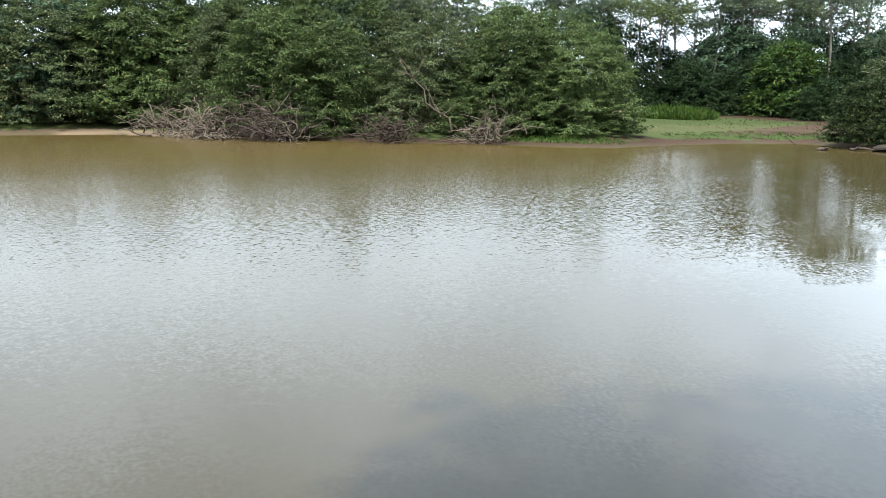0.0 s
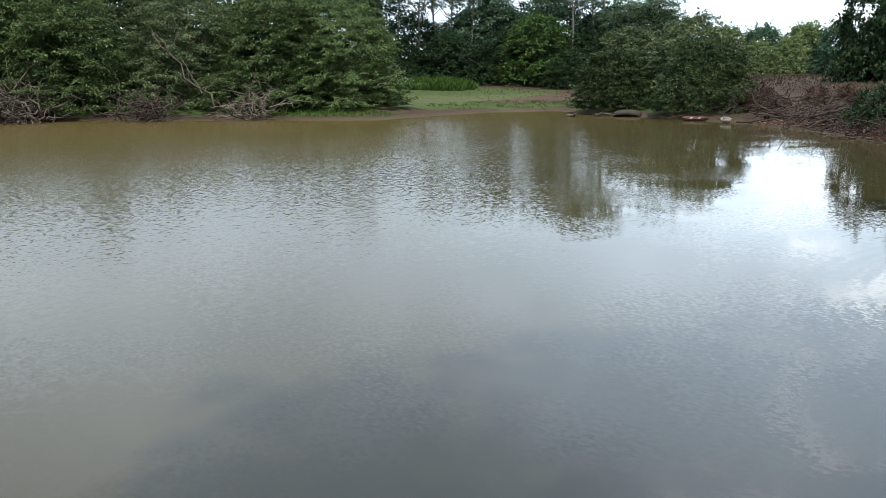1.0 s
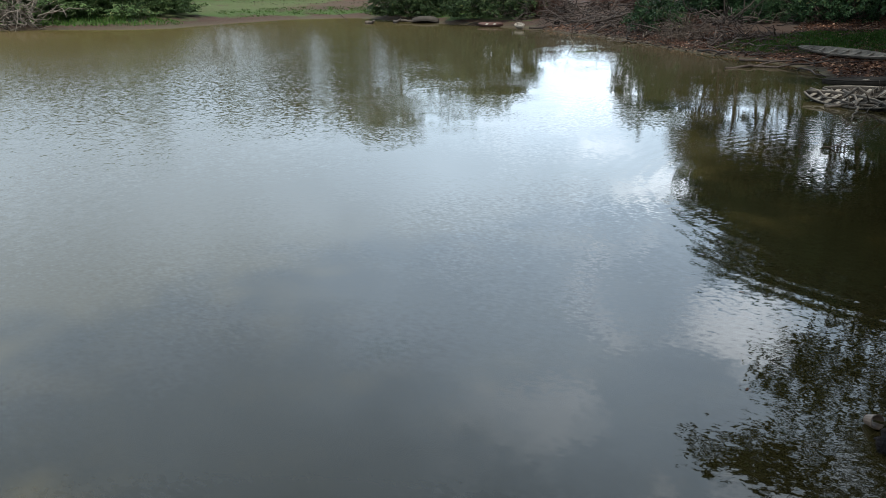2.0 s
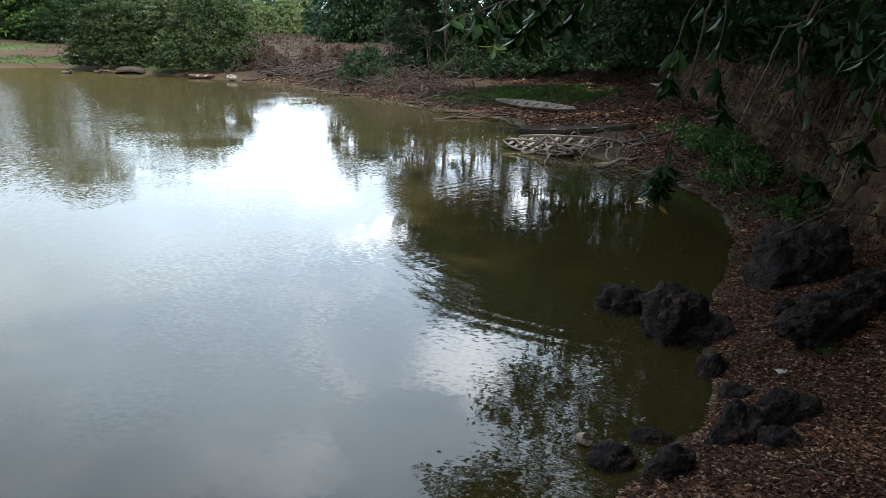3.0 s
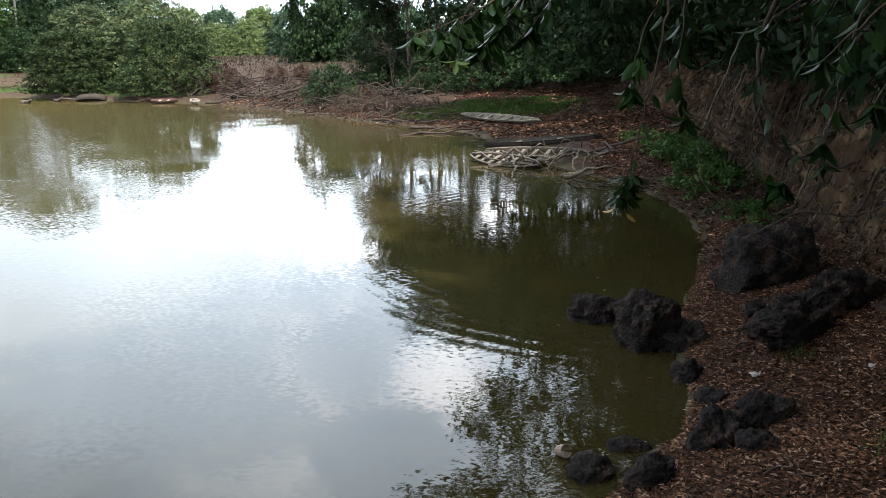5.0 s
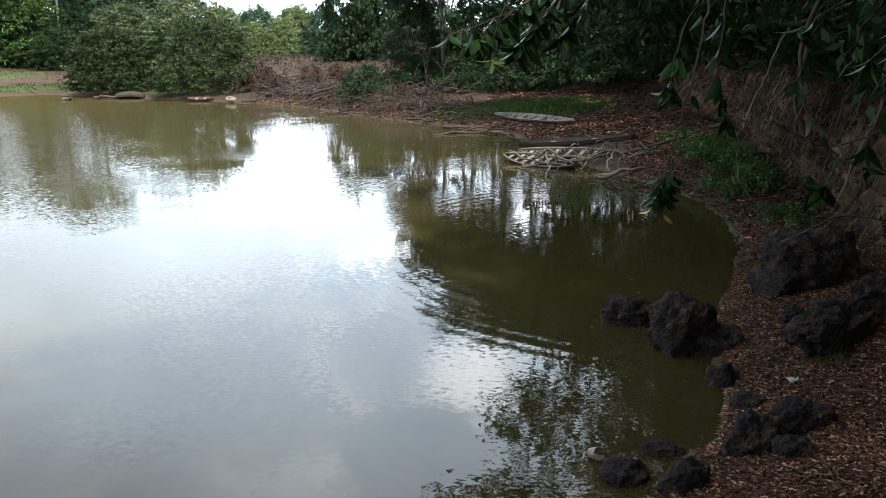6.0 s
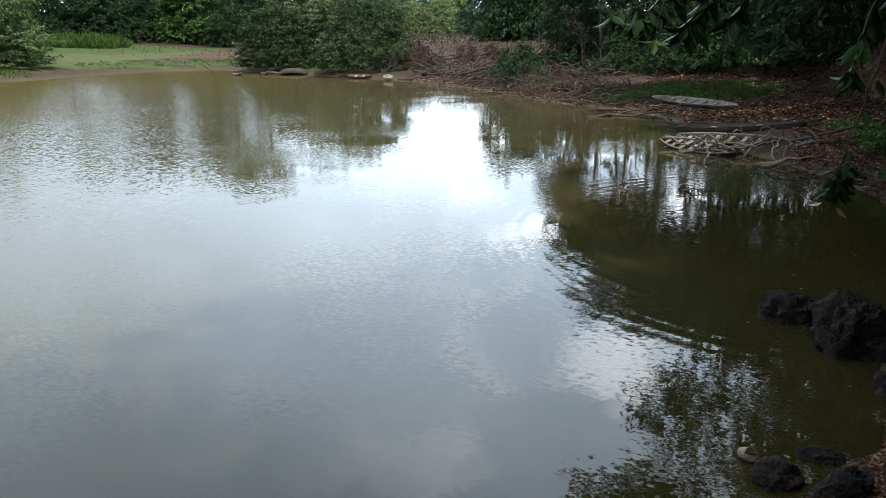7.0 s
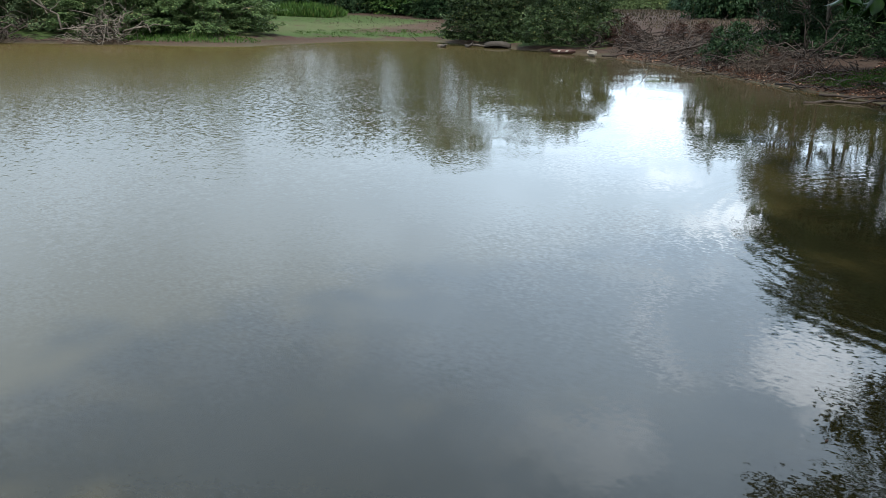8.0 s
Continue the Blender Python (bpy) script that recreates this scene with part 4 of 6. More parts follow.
bank_tree(122, (5.0, 40), (3.8, 40, 5.6), [(1.0, 41.0, 5.4, 2.2, 2.0, 1.3), (3.4, 38.0, 4.9, 1.9, 1.8, 1.2), (-2.0, 43.5, 6.0, 2.0, 2.0, 1.3), (-5.2, 43, 8.0, 2.4, 2.2, 1.8), (-2.5, 40, 7.4, 2.4, 2.2, 1.8), (1.0, 40, 8.2, 2.8, 2.6, 2.0), (4.4, 41, 8.0, 3.0, 3.0, 2.4), (3.8, 37, 6.4, 2.4, 2.4, 1.8), (-0.5, 44, 8.6, 2.6, 2.6, 2.0), (0.8, 37, 8.3, 2.4, 2.2, 1.4), (-1.5, 39, 9.4, 2.4, 2.2, 1.5)],
          (0.3, 0.14), 2.6, 16, 0.45)
tree_mid = bank_tree(123, (6.2, 12.5), (5.4, 12.2, 5.8), [(2.3, 7.62, 3.47, 0.5, 0.5, 0.35), (2.58, 7.01, 3.34, 0.45, 0.45, 0.315), (2.1, 8.7, 3.78, 0.6, 0.6, 0.42), (2.06, 11.76, 3.86, 0.8, 0.8, 0.5599999999999999), (2.4, 7.07, 3.86, 0.6, 0.6, 0.42), (2.93, 7.95, 2.92, 0.5, 0.6, 0.5), (3.5, 9.2, 4.3, 1.2, 1.2, 0.7), (2.7, 7.6, 4.45, 0.9, 0.9, 0.45), (4.3, 11.6, 4.3, 1.3, 1.3, 0.8), (3.7, 6.4, 4.2, 0.9, 0.9, 0.55), (1.7, 9.6, 4.75, 0.9, 0.9, 0.45), (4.6, 8.0, 3.9, 1.0, 1.1, 0.7),
                                                                (4.8, 12.0, 5.4, 1.9, 1.9, 1.3), (3.0, 13.5, 6.2, 1.9, 1.9, 1.1), (5.8, 14.6, 5.6, 2.0, 2.0, 1.5), (6.4, 10.2, 5.4, 2.0, 2.0, 1.5), (2.6, 10.4, 6.6, 2.0, 1.9, 1.1), (4.6, 8.4, 6.2, 2.2, 2.0, 1.4), (5.4, 10.8, 4.3, 1.5, 1.6, 0.8)],
          (0.2, 0.075), 2.6, 14, 0.36)
# out of view: its canopy is added to shade the bank and near water
bank_tree(125, (7.5, -2), (5.0, 1.0, 7.5), [(-1.1, 1.3, 9.0, 2.5, 2.1, 1.2), (2.4, 1.5, 9.2, 2.6, 2.6, 1.5), (9.0, 0.5, 8.6, 3.4, 3.4, 1.8), (8.6, -4.0, 7.6, 3.2, 3.2, 2.0), (11.0, 3.5, 7.6, 3.0, 3.0, 2.0), (-0.3, 4.6, 9.0, 2.3, 2.2, 1.2), (5.5, 4.5, 9.4, 3.2, 3.0, 1.6), (2.2, 7.2, 9.0, 3.0, 2.8, 1.3), (6.1, 9.5, 9.0, 3.0, 3.0, 1.4), (9.1, 6.5, 9.0, 3.0, 3.0, 1.6),
                                             (3.3, 11.6, 9.4, 2.6, 2.6, 1.1), (6.7, 14.2, 9.2, 3.0, 2.8, 1.4), (3.2, -1.2, 9.0, 2.6, 2.2, 1.5), (6.0, -3.8, 9.2, 3.2, 3.0, 1.6), (9.7, 11.5, 8.8, 3.0, 3.0, 1.6), (6.4, 18.2, 9.0, 2.8, 2.6, 1.4), (4.6, 8.0, 7.6, 2.0, 2.0, 1.0), (5.2, 11.8, 7.6, 2.0, 2.0, 1.0), (7.5, -7.0, 9.4, 3.2, 3.2, 1.5)],
          (0.28, 0.13), 4.6, 18, 0.45, 0.45)
tree_near = bank_tree(124, (5.4, 1.5), (4.4, 1.8, 5.6), [(3.4, 4.4, 6.6, 2.4, 2.2, 1.3), (5.6, 3.4, 6.2, 2.4, 2.4, 1.6), (2.2, 0.6, 6.8, 2.4, 2.4, 1.3), (4.4, -1.6, 6.4, 2.6, 2.6, 1.7), (6.6, 6.2, 5.4, 2.2, 2.2, 1.6)],
          (0.2, 0.075), 2.4, 14, 0.36)


# ---- boats ----
def hull_mesh(length, beam, depth, mat, thick=0.035, n=15, m=9, rise=0.5):
    """An open dugout or plank hull, keel along x, with a wall of some thickness."""
    outer, inner = [], []
    for i in range(n):
        u = -1 + 2 * i / (n - 1)
        w = beam / 2 * (1 - abs(u) ** 2.6) + 0.02
        keel = depth * (abs(u) ** 3) * rise
        sheer = depth + 0.18 * depth * u * u
        for j in range(m):
            a = -1 + 2 * j / (m - 1)
            y = w * math.sin(a * math.pi / 2)
            z = keel + (sheer - keel) * (1 - math.cos(a * math.pi / 2)) ** 1.15
            outer.append((u * length / 2, y, z))
            k = max(0.0, 1 - thick / max(w, thick * 1.2))
            inner.append((u * length / 2 * (1 - 2 * thick / length), y * k, z + thick * (1 - abs(a)) + 0.001))
    co = np.array(outer + inner)
    N = n * m
    q = []
    for i in range(n - 1):
        for j in range(m - 1):
            a, b, c, d = i * m + j, i * m + j + 1, (i + 1) * m + j + 1, (i + 1) * m + j
            q += [(a, d, c, b), (N + a, N + b, N + c, N + d)]
        for j in (0, m - 1):
            a, d = i * m + j, (i + 1) * m + j
            q.append((a, N + a, N + d, d) if j == 0 else (a, d, N + d, N + a))
    for i in (0, n - 1):
        for j in range(m - 1):
            a, b = i * m + j, i * m + j + 1
            q.append((a, b, N + b, N + a) if i == 0 else (b, a, N + a, N + b))
    return mesh_of("hull", co, q, mat, True)


def box_mesh(name, sx, sy, sz, mat, bevel=0.006):
    bm = bmesh.new()
    bmesh.ops.create_cube(bm, size=1.0)
    bmesh.ops.scale(bm, vec=(sx, sy, sz), verts=bm.verts)
    bmesh.ops.bevel(bm, geom=bm.edges[:], offset=bevel, segments=1, affect="EDGES")
    me = bpy.data.meshes.new(name)
    bm.to_mesh(me)
    bm.free()
    me.materials.append(mat)
    return me


def canoe(label, length, beam, depth, mat, seats, x, y, z, turn, roll=0.0, pitch=0.0, rim=None):
    root = new("canoe")
    child("hull", hull_mesh(length, beam, depth, mat), root)
    for u in seats:
        w = beam * (1 - abs(u) ** 2.6) * 0.93
        s = child("thwart", box_mesh("thwart", 0.13 if len(seats) > 4 else 0.2, w, 0.035, PLANKS), root)
        s.location = (u * length / 2, 0, depth * 0.8)
    for side in (-1, 1):
        t = Tubes()
        us = np.linspace(-0.97, 0.97, 15)
        w = beam / 2 * (1 - np.abs(us) ** 2.6) + 0.02
        t.add(np.stack([us * length / 2, side * w, depth * (1 + 0.18 * us * us)], -1), np.full(15, 0.022 if rim is None else 0.03), 4)
        child("gunwale", t.mesh("gunwale", rim or mat), root)
    root.matrix_basis = Matrix.LocRotScale((x, y, z), Euler((radians(roll), radians(pitch), radians(turn))), None)
    return tagged(root, label, "canoe", "old canoes on the shore")


def canoe_between(label, a, b, beam, depth, mat, seats, roll=0.0, rim=None):
    """A canoe from stern a to bow b, places of its keel ends."""
    a, b = Vector(a), Vector(b)
    mid, way = (a + b) / 2, b - a
    return canoe(label, way.length, beam, depth, mat, seats, *mid, math.degrees(math.atan2(way.y, way.x)), roll, -math.degrees(math.asin(way.z / way.length)), rim)


canoe_between("long pale weathered plank canoe lying on the grassy shore", (-5.75, 42.2, ground_at(-5.75, 42.2) + 0.0), (-1.6, 38.4, ground_at(-1.6, 38.4) + 0.03), 0.54, 0.2, PLANKS, (-0.75, -0.5, -0.25, 0.0, 0.25, 0.5, 0.75), 22)
canoe_between("dark tarred dugout canoe with a raised bow", (-3.3, 30.7, 0.0), (0.9, 28.6, 0.5), 0.5, 0.25, HULL_DARK, (-0.4, 0.3), 8)
# dark hull under pale rim and thwarts: the shadow inside is its colour
canoe_between("weathered grey canoe stacked in the driftwood", (-3.0, 28.4, 0.0), (0.4, 26.9, 0.12), 0.55, 0.26, HULL_DARK, (-0.75, -0.5, -0.25, 0.0, 0.25, 0.5, 0.75), 22, PLANKS)
canoe_between("broken pale boat frame half sunk at the edge", (-3.4, 27.6, 0.0), (-1.0, 25.7, -0.1), 0.7, 0.22, HULL_DARK, (-0.8, -0.55, -0.3, -0.05, 0.2, 0.45, 0.7), 20, PLANKS)
canoe("old red-brown rowing boat moored at the bank", 2.1, 0.75, 0.28, HULL_RED, (-0.3, 0.3), -31.6, 61.4, -0.02, 12, 12)
canoe("small pale wooden boat half aground at the bank", 1.6, 0.62, 0.26, PLANKS, (-0.4, 0.0, 0.4), -28.1, 59.5, 0.06, -48, 14, 6)
canoe("dark overturned dugout hull on the shore", 2.5, 0.8, 0.5, HULL_DARK, (), -40.0, 65.2, 0.62, 18, 165)


# ---- driftwood and dead brush ----
def branch(name, seed, start, end, r, mat, label, category, group, forks=2, wobble=0.06, sag=0.0):
    """One dead branch with forks; its limb and its twigs are parts."""
    rng = np.random.default_rng(seed)
    start, end = np.array(start, float), np.array(end, float)
    root = new(name)
    root.location = start
    length = np.linalg.norm(end - start)
    p = bent(rng, (0, 0, 0), end - start, wobble * length * 0.5, 9, sag)
    child("limb", Tubes().add(p, taper(r, r * 0.35, 9), 6).mesh("limb", mat), root)
    for f in range(forks):
        i = rng.integers(2, 7)
        way = unit(end - start) + rng.normal(0, 0.55, 3)
        way[2] = abs(way[2]) * 0.6
        tip = p[i] + unit(way) * length * rng.uniform(0.2, 0.42)
        child("twig", Tubes().add(bent(rng, p[i], tip, wobble * length * 0.3, 6), taper(r * 0.5, r * 0.15, 6), 4).mesh("twig", mat), root)
    return tagged(root, label, category, group)


drng = random.Random(11)


# dead wood washed up along the foot of the brush slope
def washed_up():
    wrng = random.Random(57)
    line = [(-22.4, 55.4), (-19, 53), (-15.2, 48.4), (-10.7, 43), (-7.5, 40.2), (-4.6, 37.2)]
    for i in range(44):
        k = wrng.uniform(0, len(line) - 1.001)
        a, b, u = line[int(k)], line[int(k) + 1], k - int(k)
        x, y = a[0] + (b[0] - a[0]) * u, a[1] + (b[1] - a[1]) * u
        off = wrng.uniform(-0.5, 2.2)
        x, y = x + off * 0.76, y + off * 0.65
        a, long = wrng.uniform(-0.9, 0.6) if wrng.random() < 0.75 else wrng.uniform(0, 6.28), wrng.uniform(0.8, 2.6)
        x1, y1 = x + long * math.cos(a), y + long * math.sin(a)
        z0, z1 = max(0.02, ground_at(x, y)) + 0.04, max(0.0, ground_at(x1, y1)) + wrng.choice((0.04, 0.06, 0.1, 0.3, 0.5))
        branch("driftwood_branch", 700 + i, (x, y, z0), (x1, y1, z1), wrng.uniform(0.02, 0.06), (BLEACHED, DEADWOOD, DEADWOOD)[i % 3],
               ("bleached branch washed up at the foot of the brush slope", "grey dead branch lying at the foot of the brush slope")[min(1, i % 3)], "driftwood", "driftwood along the shore", 2, 0.1)


washed_up()
# pale tangle at the foot of the stacked canoes
for i in range(18):
    u = drng.random()
    x0, y0 = -2.9 + 3.6 * u, 26.6 - 2.4 * u + drng.uniform(-0.5, 1.6)
    a = drng.uniform(-0.45, 0.35) + (0 if drng.random() < 0.7 else 1.4)
    L = drng.uniform(0.9, 2.2)
    z0 = max(0.02, ground_at(x0, y0)) + drng.uniform(0.0, 0.3)
    branch("driftwood_branch", 200 + i, (x0, y0, z0), (x0 + L * math.cos(a), y0 - L * math.sin(a) * 0.8, max(0.0, z0 + drng.uniform(-0.2, 0.25))),
           drng.uniform(0.025, 0.055), BLEACHED, "bleached crooked driftwood branch in the tangle by the canoes", "driftwood", "driftwood by the canoes", 2, 0.2)
branch("driftwood_pole", 236, (-2.7, 26.1, 0.02), (0.3, 27.2, 0.42), 0.07, BLEACHED, "long bleached branch lying across the tangle", "driftwood", "driftwood by the canoes", 2, 0.06)
branch("driftwood_pole", 237, (0.2, 26.8, 0.35), (2.2, 24.6, 1.15), 0.07, DEADWOOD, "grey pole propped on the bank", "driftwood", "driftwood by the canoes", 0, 0.04)
branch("driftwood_pole", 238, (-1.7, 24.2, -0.02), (0.9, 21.9, 0.05), 0.035, DEADWOOD, "thin branch lying half sunk in the water", "driftwood", "driftwood by the canoes", 3, 0.05)
branch("driftwood_pole", 239, (-0.3, 23.8, 0.02), (1.0, 24.3, 0.3), 0.06, BLEACHED, "bleached broken branch on the waterline", "driftwood", "driftwood by the canoes", 2, 0.06)
# long poles lying along the waterline
for i, (a, b, r) in enumerate((((-7.6, 35.7, 0.02), (-4.9, 39.2, 0.22), 0.06), ((-7.2, 36.6, 0.02), (-2.1, 38.4, 0.3), 0.055), ((-7.7, 38.7, 0.1), (-4.8, 39.4, 0.25), 0.07),
                               ((-4.9, 36.2, 0.03), (-3.4, 33.6, 0.1), 0.05), ((-10.6, 43.2, 0.1), (-8.0, 40.2, 0.2), 0.06))):
    branch("driftwood_pole", 240 + i, a, b, r, DEADWOOD, "long grey pole lying along the waterline", "driftwood", "poles at the waterline", 1, 0.03)


def curled(seed, pts, r, mat=None):
    """One crooked bleached branch through the given places."""
    rng = np.random.default_rng(seed)
    p = np.array(pts, float)
    k = np.linspace(0, len(p) - 1, 5 * (len(p) - 1) + 1)
    path = np.stack([np.interp(k, np.arange(len(p)), p[:, a]) for a in range(3)], -1)
    path[1:-1] = (path[:-2] + path[1:-1] + path[2:]) / 3
    path[1:-1] += rng.normal(0, 0.02, path[1:-1].shape)
    ob = child("driftwood_branch", Tubes().add(path - p[0], taper(r * 0.72, r * 0.36, len(path)), 6).mesh("driftwood_branch", mat or BLEACHED))
    ob.location = p[0]
    return tagged(ob, "thick bleached crooked branch at the water's edge", "driftwood", "driftwood by the canoes")


for i, (r, pts) in enumerate(((0.06, [(-2.62, 25.94, 0.0), (-1.95, 26.3, 0.1), (-1.16, 25.9, 0.2), (-0.38, 26.3, 0.3), (0.18, 27.0, 0.4)]), (0.05, [(0.18, 26.8, 0.45), (-0.09, 25.44, 0.3), (0.03, 24.65, 0.1)]),
                              (0.05, [(0.24, 26.6, 0.45), (0.41, 26.06, 0.4), (0.24, 25.1, 0.3), (0.25, 24.67, 0.1)]), (0.045, [(0.58, 26.14, 0.45), (0.85, 25.63, 0.4), (0.67, 24.83, 0.25), (0.41, 24.69, 0.1)]),
                              (0.07, [(-0.38, 23.97, 0.02), (0.14, 24.4, 0.1), (0.56, 24.38, 0.2), (1.08, 24.26, 0.25)]), (0.06, [(-2.3, 26.8, 0.4), (-1.92, 25.89, 0.35), (-1.69, 24.6, 0.15), (-1.81, 23.6, -0.05)]),
                              (0.035, [(-0.76, 27.0, 0.45), (-0.62, 26.48, 0.3), (-0.83, 25.49, -0.02)]), (0.035, [(0.59, 22.38, -0.02), (0.93, 22.75, 0.12), (1.12, 22.9, 0.25)]),
                              (0.03, [(-1.63, 25.19, -0.02), (-1.27, 25.66, 0.22)]), (0.05, [(-3.37, 28.2, 0.25), (-2.64, 26.4, 0.2), (-1.9, 25.76, 0.15)]), (0.025, [(0.2, 26.9, 0.5), (0.14, 26.4, 1.0)]))):
    curled(260 + i, pts, r)


def brush_pile(seed, x, y, rx, ry, tall, count, mat, label, size=(1.0, 2.6), r=0.03, lift=0.25):
    """A heap of dead branches too many to count."""
    rng = np.random.default_rng(seed)
    t = Tubes()
    for i in range(count):
        a, k = rng.uniform(0, 6.28), math.sqrt(rng.uniform(0, 1))
        px, py = rx * k * math.cos(a), ry * k * math.sin(a)
        base = ground_at(x + px, y + py)
        L = rng.uniform(*size)
        az = rng.uniform(0, 6.28)
        el = rng.normal(lift, 0.3)
        z0 = max(base, 0.0) + rng.uniform(0, tall) * (1 - k * k * 0.8)
        s = np.array([px, py, z0])
        e = s + L * np.array([math.cos(az) * math.cos(el), math.sin(az) * math.cos(el), math.sin(el)])
        e[2] = max(e[2], max(ground_at(x + e[0], y + e[1]), 0) + 0.03)
        p = bent(rng, s, e, 0.09 * L, 7, -0.12 * L * rng.uniform(-0.3, 1))
        rad = r * rng.uniform(0.5, 1.6)
        t.add(p, taper(rad, rad * 0.3, 7), 4)
        if rng.random() < 0.6:
            i0 = rng.integers(2, 5)
            w = p[i0] + rng.normal(0, 0.3, 3) * L
            t.add(bent(rng, p[i0], w, 0.05 * L, 4), taper(rad * 0.6, rad * 0.2, 4), 4)
    ob = child("brush_pile", t.mesh("brush_pile", mat))
    ob.location = (x, y, 0)
    return tagged(ob, label, "dead brush", "heaps of dead brush", "stuff")


BR = "tangled heap of dead grey branches at the foot of the shrubs"
brush_pile(300, -94, 25.2, 6.5, 2.0, 2.4, 95, BLEACHED, BR, (2, 5.5), 0.08)
brush_pile(305, -104, 22.6, 7.0, 2.0, 2.2, 60, BLEACHED, BR, (2, 5.0), 0.07)
brush_pile(301, -85.5, 30.6, 5.0, 2.0, 3.0, 95, BLEACHED, BR, (2, 5.5), 0.08)
brush_pile(304, -90, 28.4, 9.0, 2.4, 3.4, 160, DEADWOOD, BR, (2, 5.0), 0.06)
brush_pile(302, -75.5, 38.2, 4.0, 1.8, 2.0, 90, DEADWOOD, BR, (1.5, 4.5), 0.06)
brush_pile(303, -67.5, 44.6, 3.0, 1.6, 2.4, 70, BLEACHED, BR, (1.5, 4.0), 0.05)
RB = "low heap of dead branches and reddish dry brush on the bank"
brush_pile(310, -28.3, 65.5, 2.4, 2.5, 1.8, 60, DEADWOOD, RB, (1.2, 3.5), 0.045)
brush_pile(311, -23.5, 60.5, 3.6, 3.2, 0.4, 42, DEADWOOD, RB, (1.5, 4.0), 0.05, 0.03)
brush_pile(312, -19.0, 57, 3.6, 3.0, 0.4, 42, DEADWOOD, RB, (1.2, 3.5), 0.04, 0.03)
brush_pile(313, -13.5, 50.5, 3.2, 2.8, 0.4, 45, DEADWOOD, RB, (1.0, 3.0), 0.04, 0.05)
brush_pile(318, -14.5, 52.5, 4.0, 3.0, 0.6, 55, DEADWOOD, RB, (1.0, 3.0), 0.035, 0.1)
brush_pile(314, -9.5, 45.6, 3.0, 2.2, 0.3, 60, DEADWOOD, RB, (0.8, 2.4), 0.035, 0.03)
brush_pile(315, -10.5, 52, 4.5, 2.6, 0.6, 55, DEADWOOD, RB, (1.0, 3.0), 0.035, 0.1)
brush_pile(316, -12.4, 47.3, 1.4, 1.0, 0.9, 150, BARK_DARK, "dense rounded heap of fine brown twigs at the waterline", (0.5, 1.2), 0.018)
brush_pile(317, -24, 67, 4.5, 3.0, 0.5, 60, DEADWOOD, RB, (1.2, 3.0), 0.04, 0.05)

dry = tagged(shrub("dry_bush", 330, 3.4, 2.2, LEAF_DRY, (0.28, 0.09), 3.0, 20, 0.35, stems=5, lumps=8, bark=DEADWOOD), "withered reddish-brown bush on the open bank", "bush", "withered bushes on the bank")
place(dry, -25.5, 70, 0.5, 0.6)
for x, y, s in ((-22, 68.5, 0.45), (-29.0, 66.0, 0.65), (-20, 64, 0.4), (-13.5, 52.5, 0.4), (-29.4, 68.0, 0.85), (-24, 72, 0.5)):
    again(dry, x, y, rnd.uniform(0, 6.28), s)


def slope_poles():
    """Long grey poles lying about on the open slope above the landing."""
    prng = random.Random(31)
    for i in range(16):
        k, off = prng.uniform(0, 1), prng.uniform(0.8, 6.5)
        x, y = -27 + 12 * k + 0.55 * off, 60 - 9 * k + 0.83 * off
        a, long = prng.uniform(-0.75, 0.15), prng.uniform(2.2, 4.8)
        x1, y1 = x + long * math.cos(a), y + long * math.sin(a)
        branch("driftwood_pole", 380 + i, (x, y, ground_at(x, y) + 0.1), (x1, y1, ground_at(x1, y1) + prng.uniform(0.1, 0.5)), prng.uniform(0.04, 0.075), (BLEACHED, DEADWOOD)[i % 2],
               "long grey pole lying on the open brown slope", "driftwood", "poles on the slope", 1, 0.04)


slope_poles()
low_green = tagged(shrub("low_bush", 340, 4.0, 2.6, LEAF_SLOPE, (0.26, 0.12), 2.4, 20, 0.35, stems=5, lumps=8), "low spreading green bush among dead branches", "bush", "low bushes on the bank")
place(low_green, -15.2, 52.4, 0.2, 0.85)
for x, y, s in ((-13, 58, 0.9), (-17.2, 56.0, 0.7), (-10, 55.5, 0.8), (-15.0, 60, 0.8), (-80, 92, 1.2), (-75, 95, 1.0), (-70, 94, 1.3), (-64, 96, 1.1), (-60, 92, 1.3), (-56, 94, 1.2), (-53, 88, 1.3), (-67, 92, 0.9), (-50, 84, 1.2), (-87, 84, 1.2)):
    again(low_green, x, y, rnd.uniform(0, 6.28), s)

for i, (a, b) in enumerate((((-11.4, 52.4, 1.2), (-12.6, 51.8, 4.6)), ((-10.6, 51.2, 1.2), (-9.8, 50.6, 4.0)), ((-13.6, 53.4, 1.0), (-14.6, 52.6, 3.4)))):
    branch("dead_shrub", 360 + i, a, b, 0.045, DEADWOOD, "leafless grey shrub in front of the thicket", "dead shrub", "dead shrubs by the landing", 11, 0.12)
branch("fallen_tree", 350, (-69.4, 41.9, 1.2), (-73.6, 38.6, 8.0), 0.1, BLEACHED, "bare bleached tree leaning in the far shrubs", "dead tree", "", 7, 0.1)
branch("broken_branch", 351, (-18.1, 45.8, -0.2), (-18.6, 45.8, 0.55), 0.05, BLEACHED, "short bleached stick standing in the water", "driftwood", "", 2, 0.1)
branch("broken_branch", 352, (-18.1, 50.9, 0.0), (-16.0, 53.0, 0.8), 0.07, BLEACHED, "bleached forked branch at the waterline", "driftwood", "", 4, 0.14)
branch("broken_branch", 353, (-17.0, 51.4, 0.0), (-14.8, 49.2, 0.2), 0.07, BLEACHED, "bleached forked branch at the waterline", "driftwood", "", 4, 0.14)
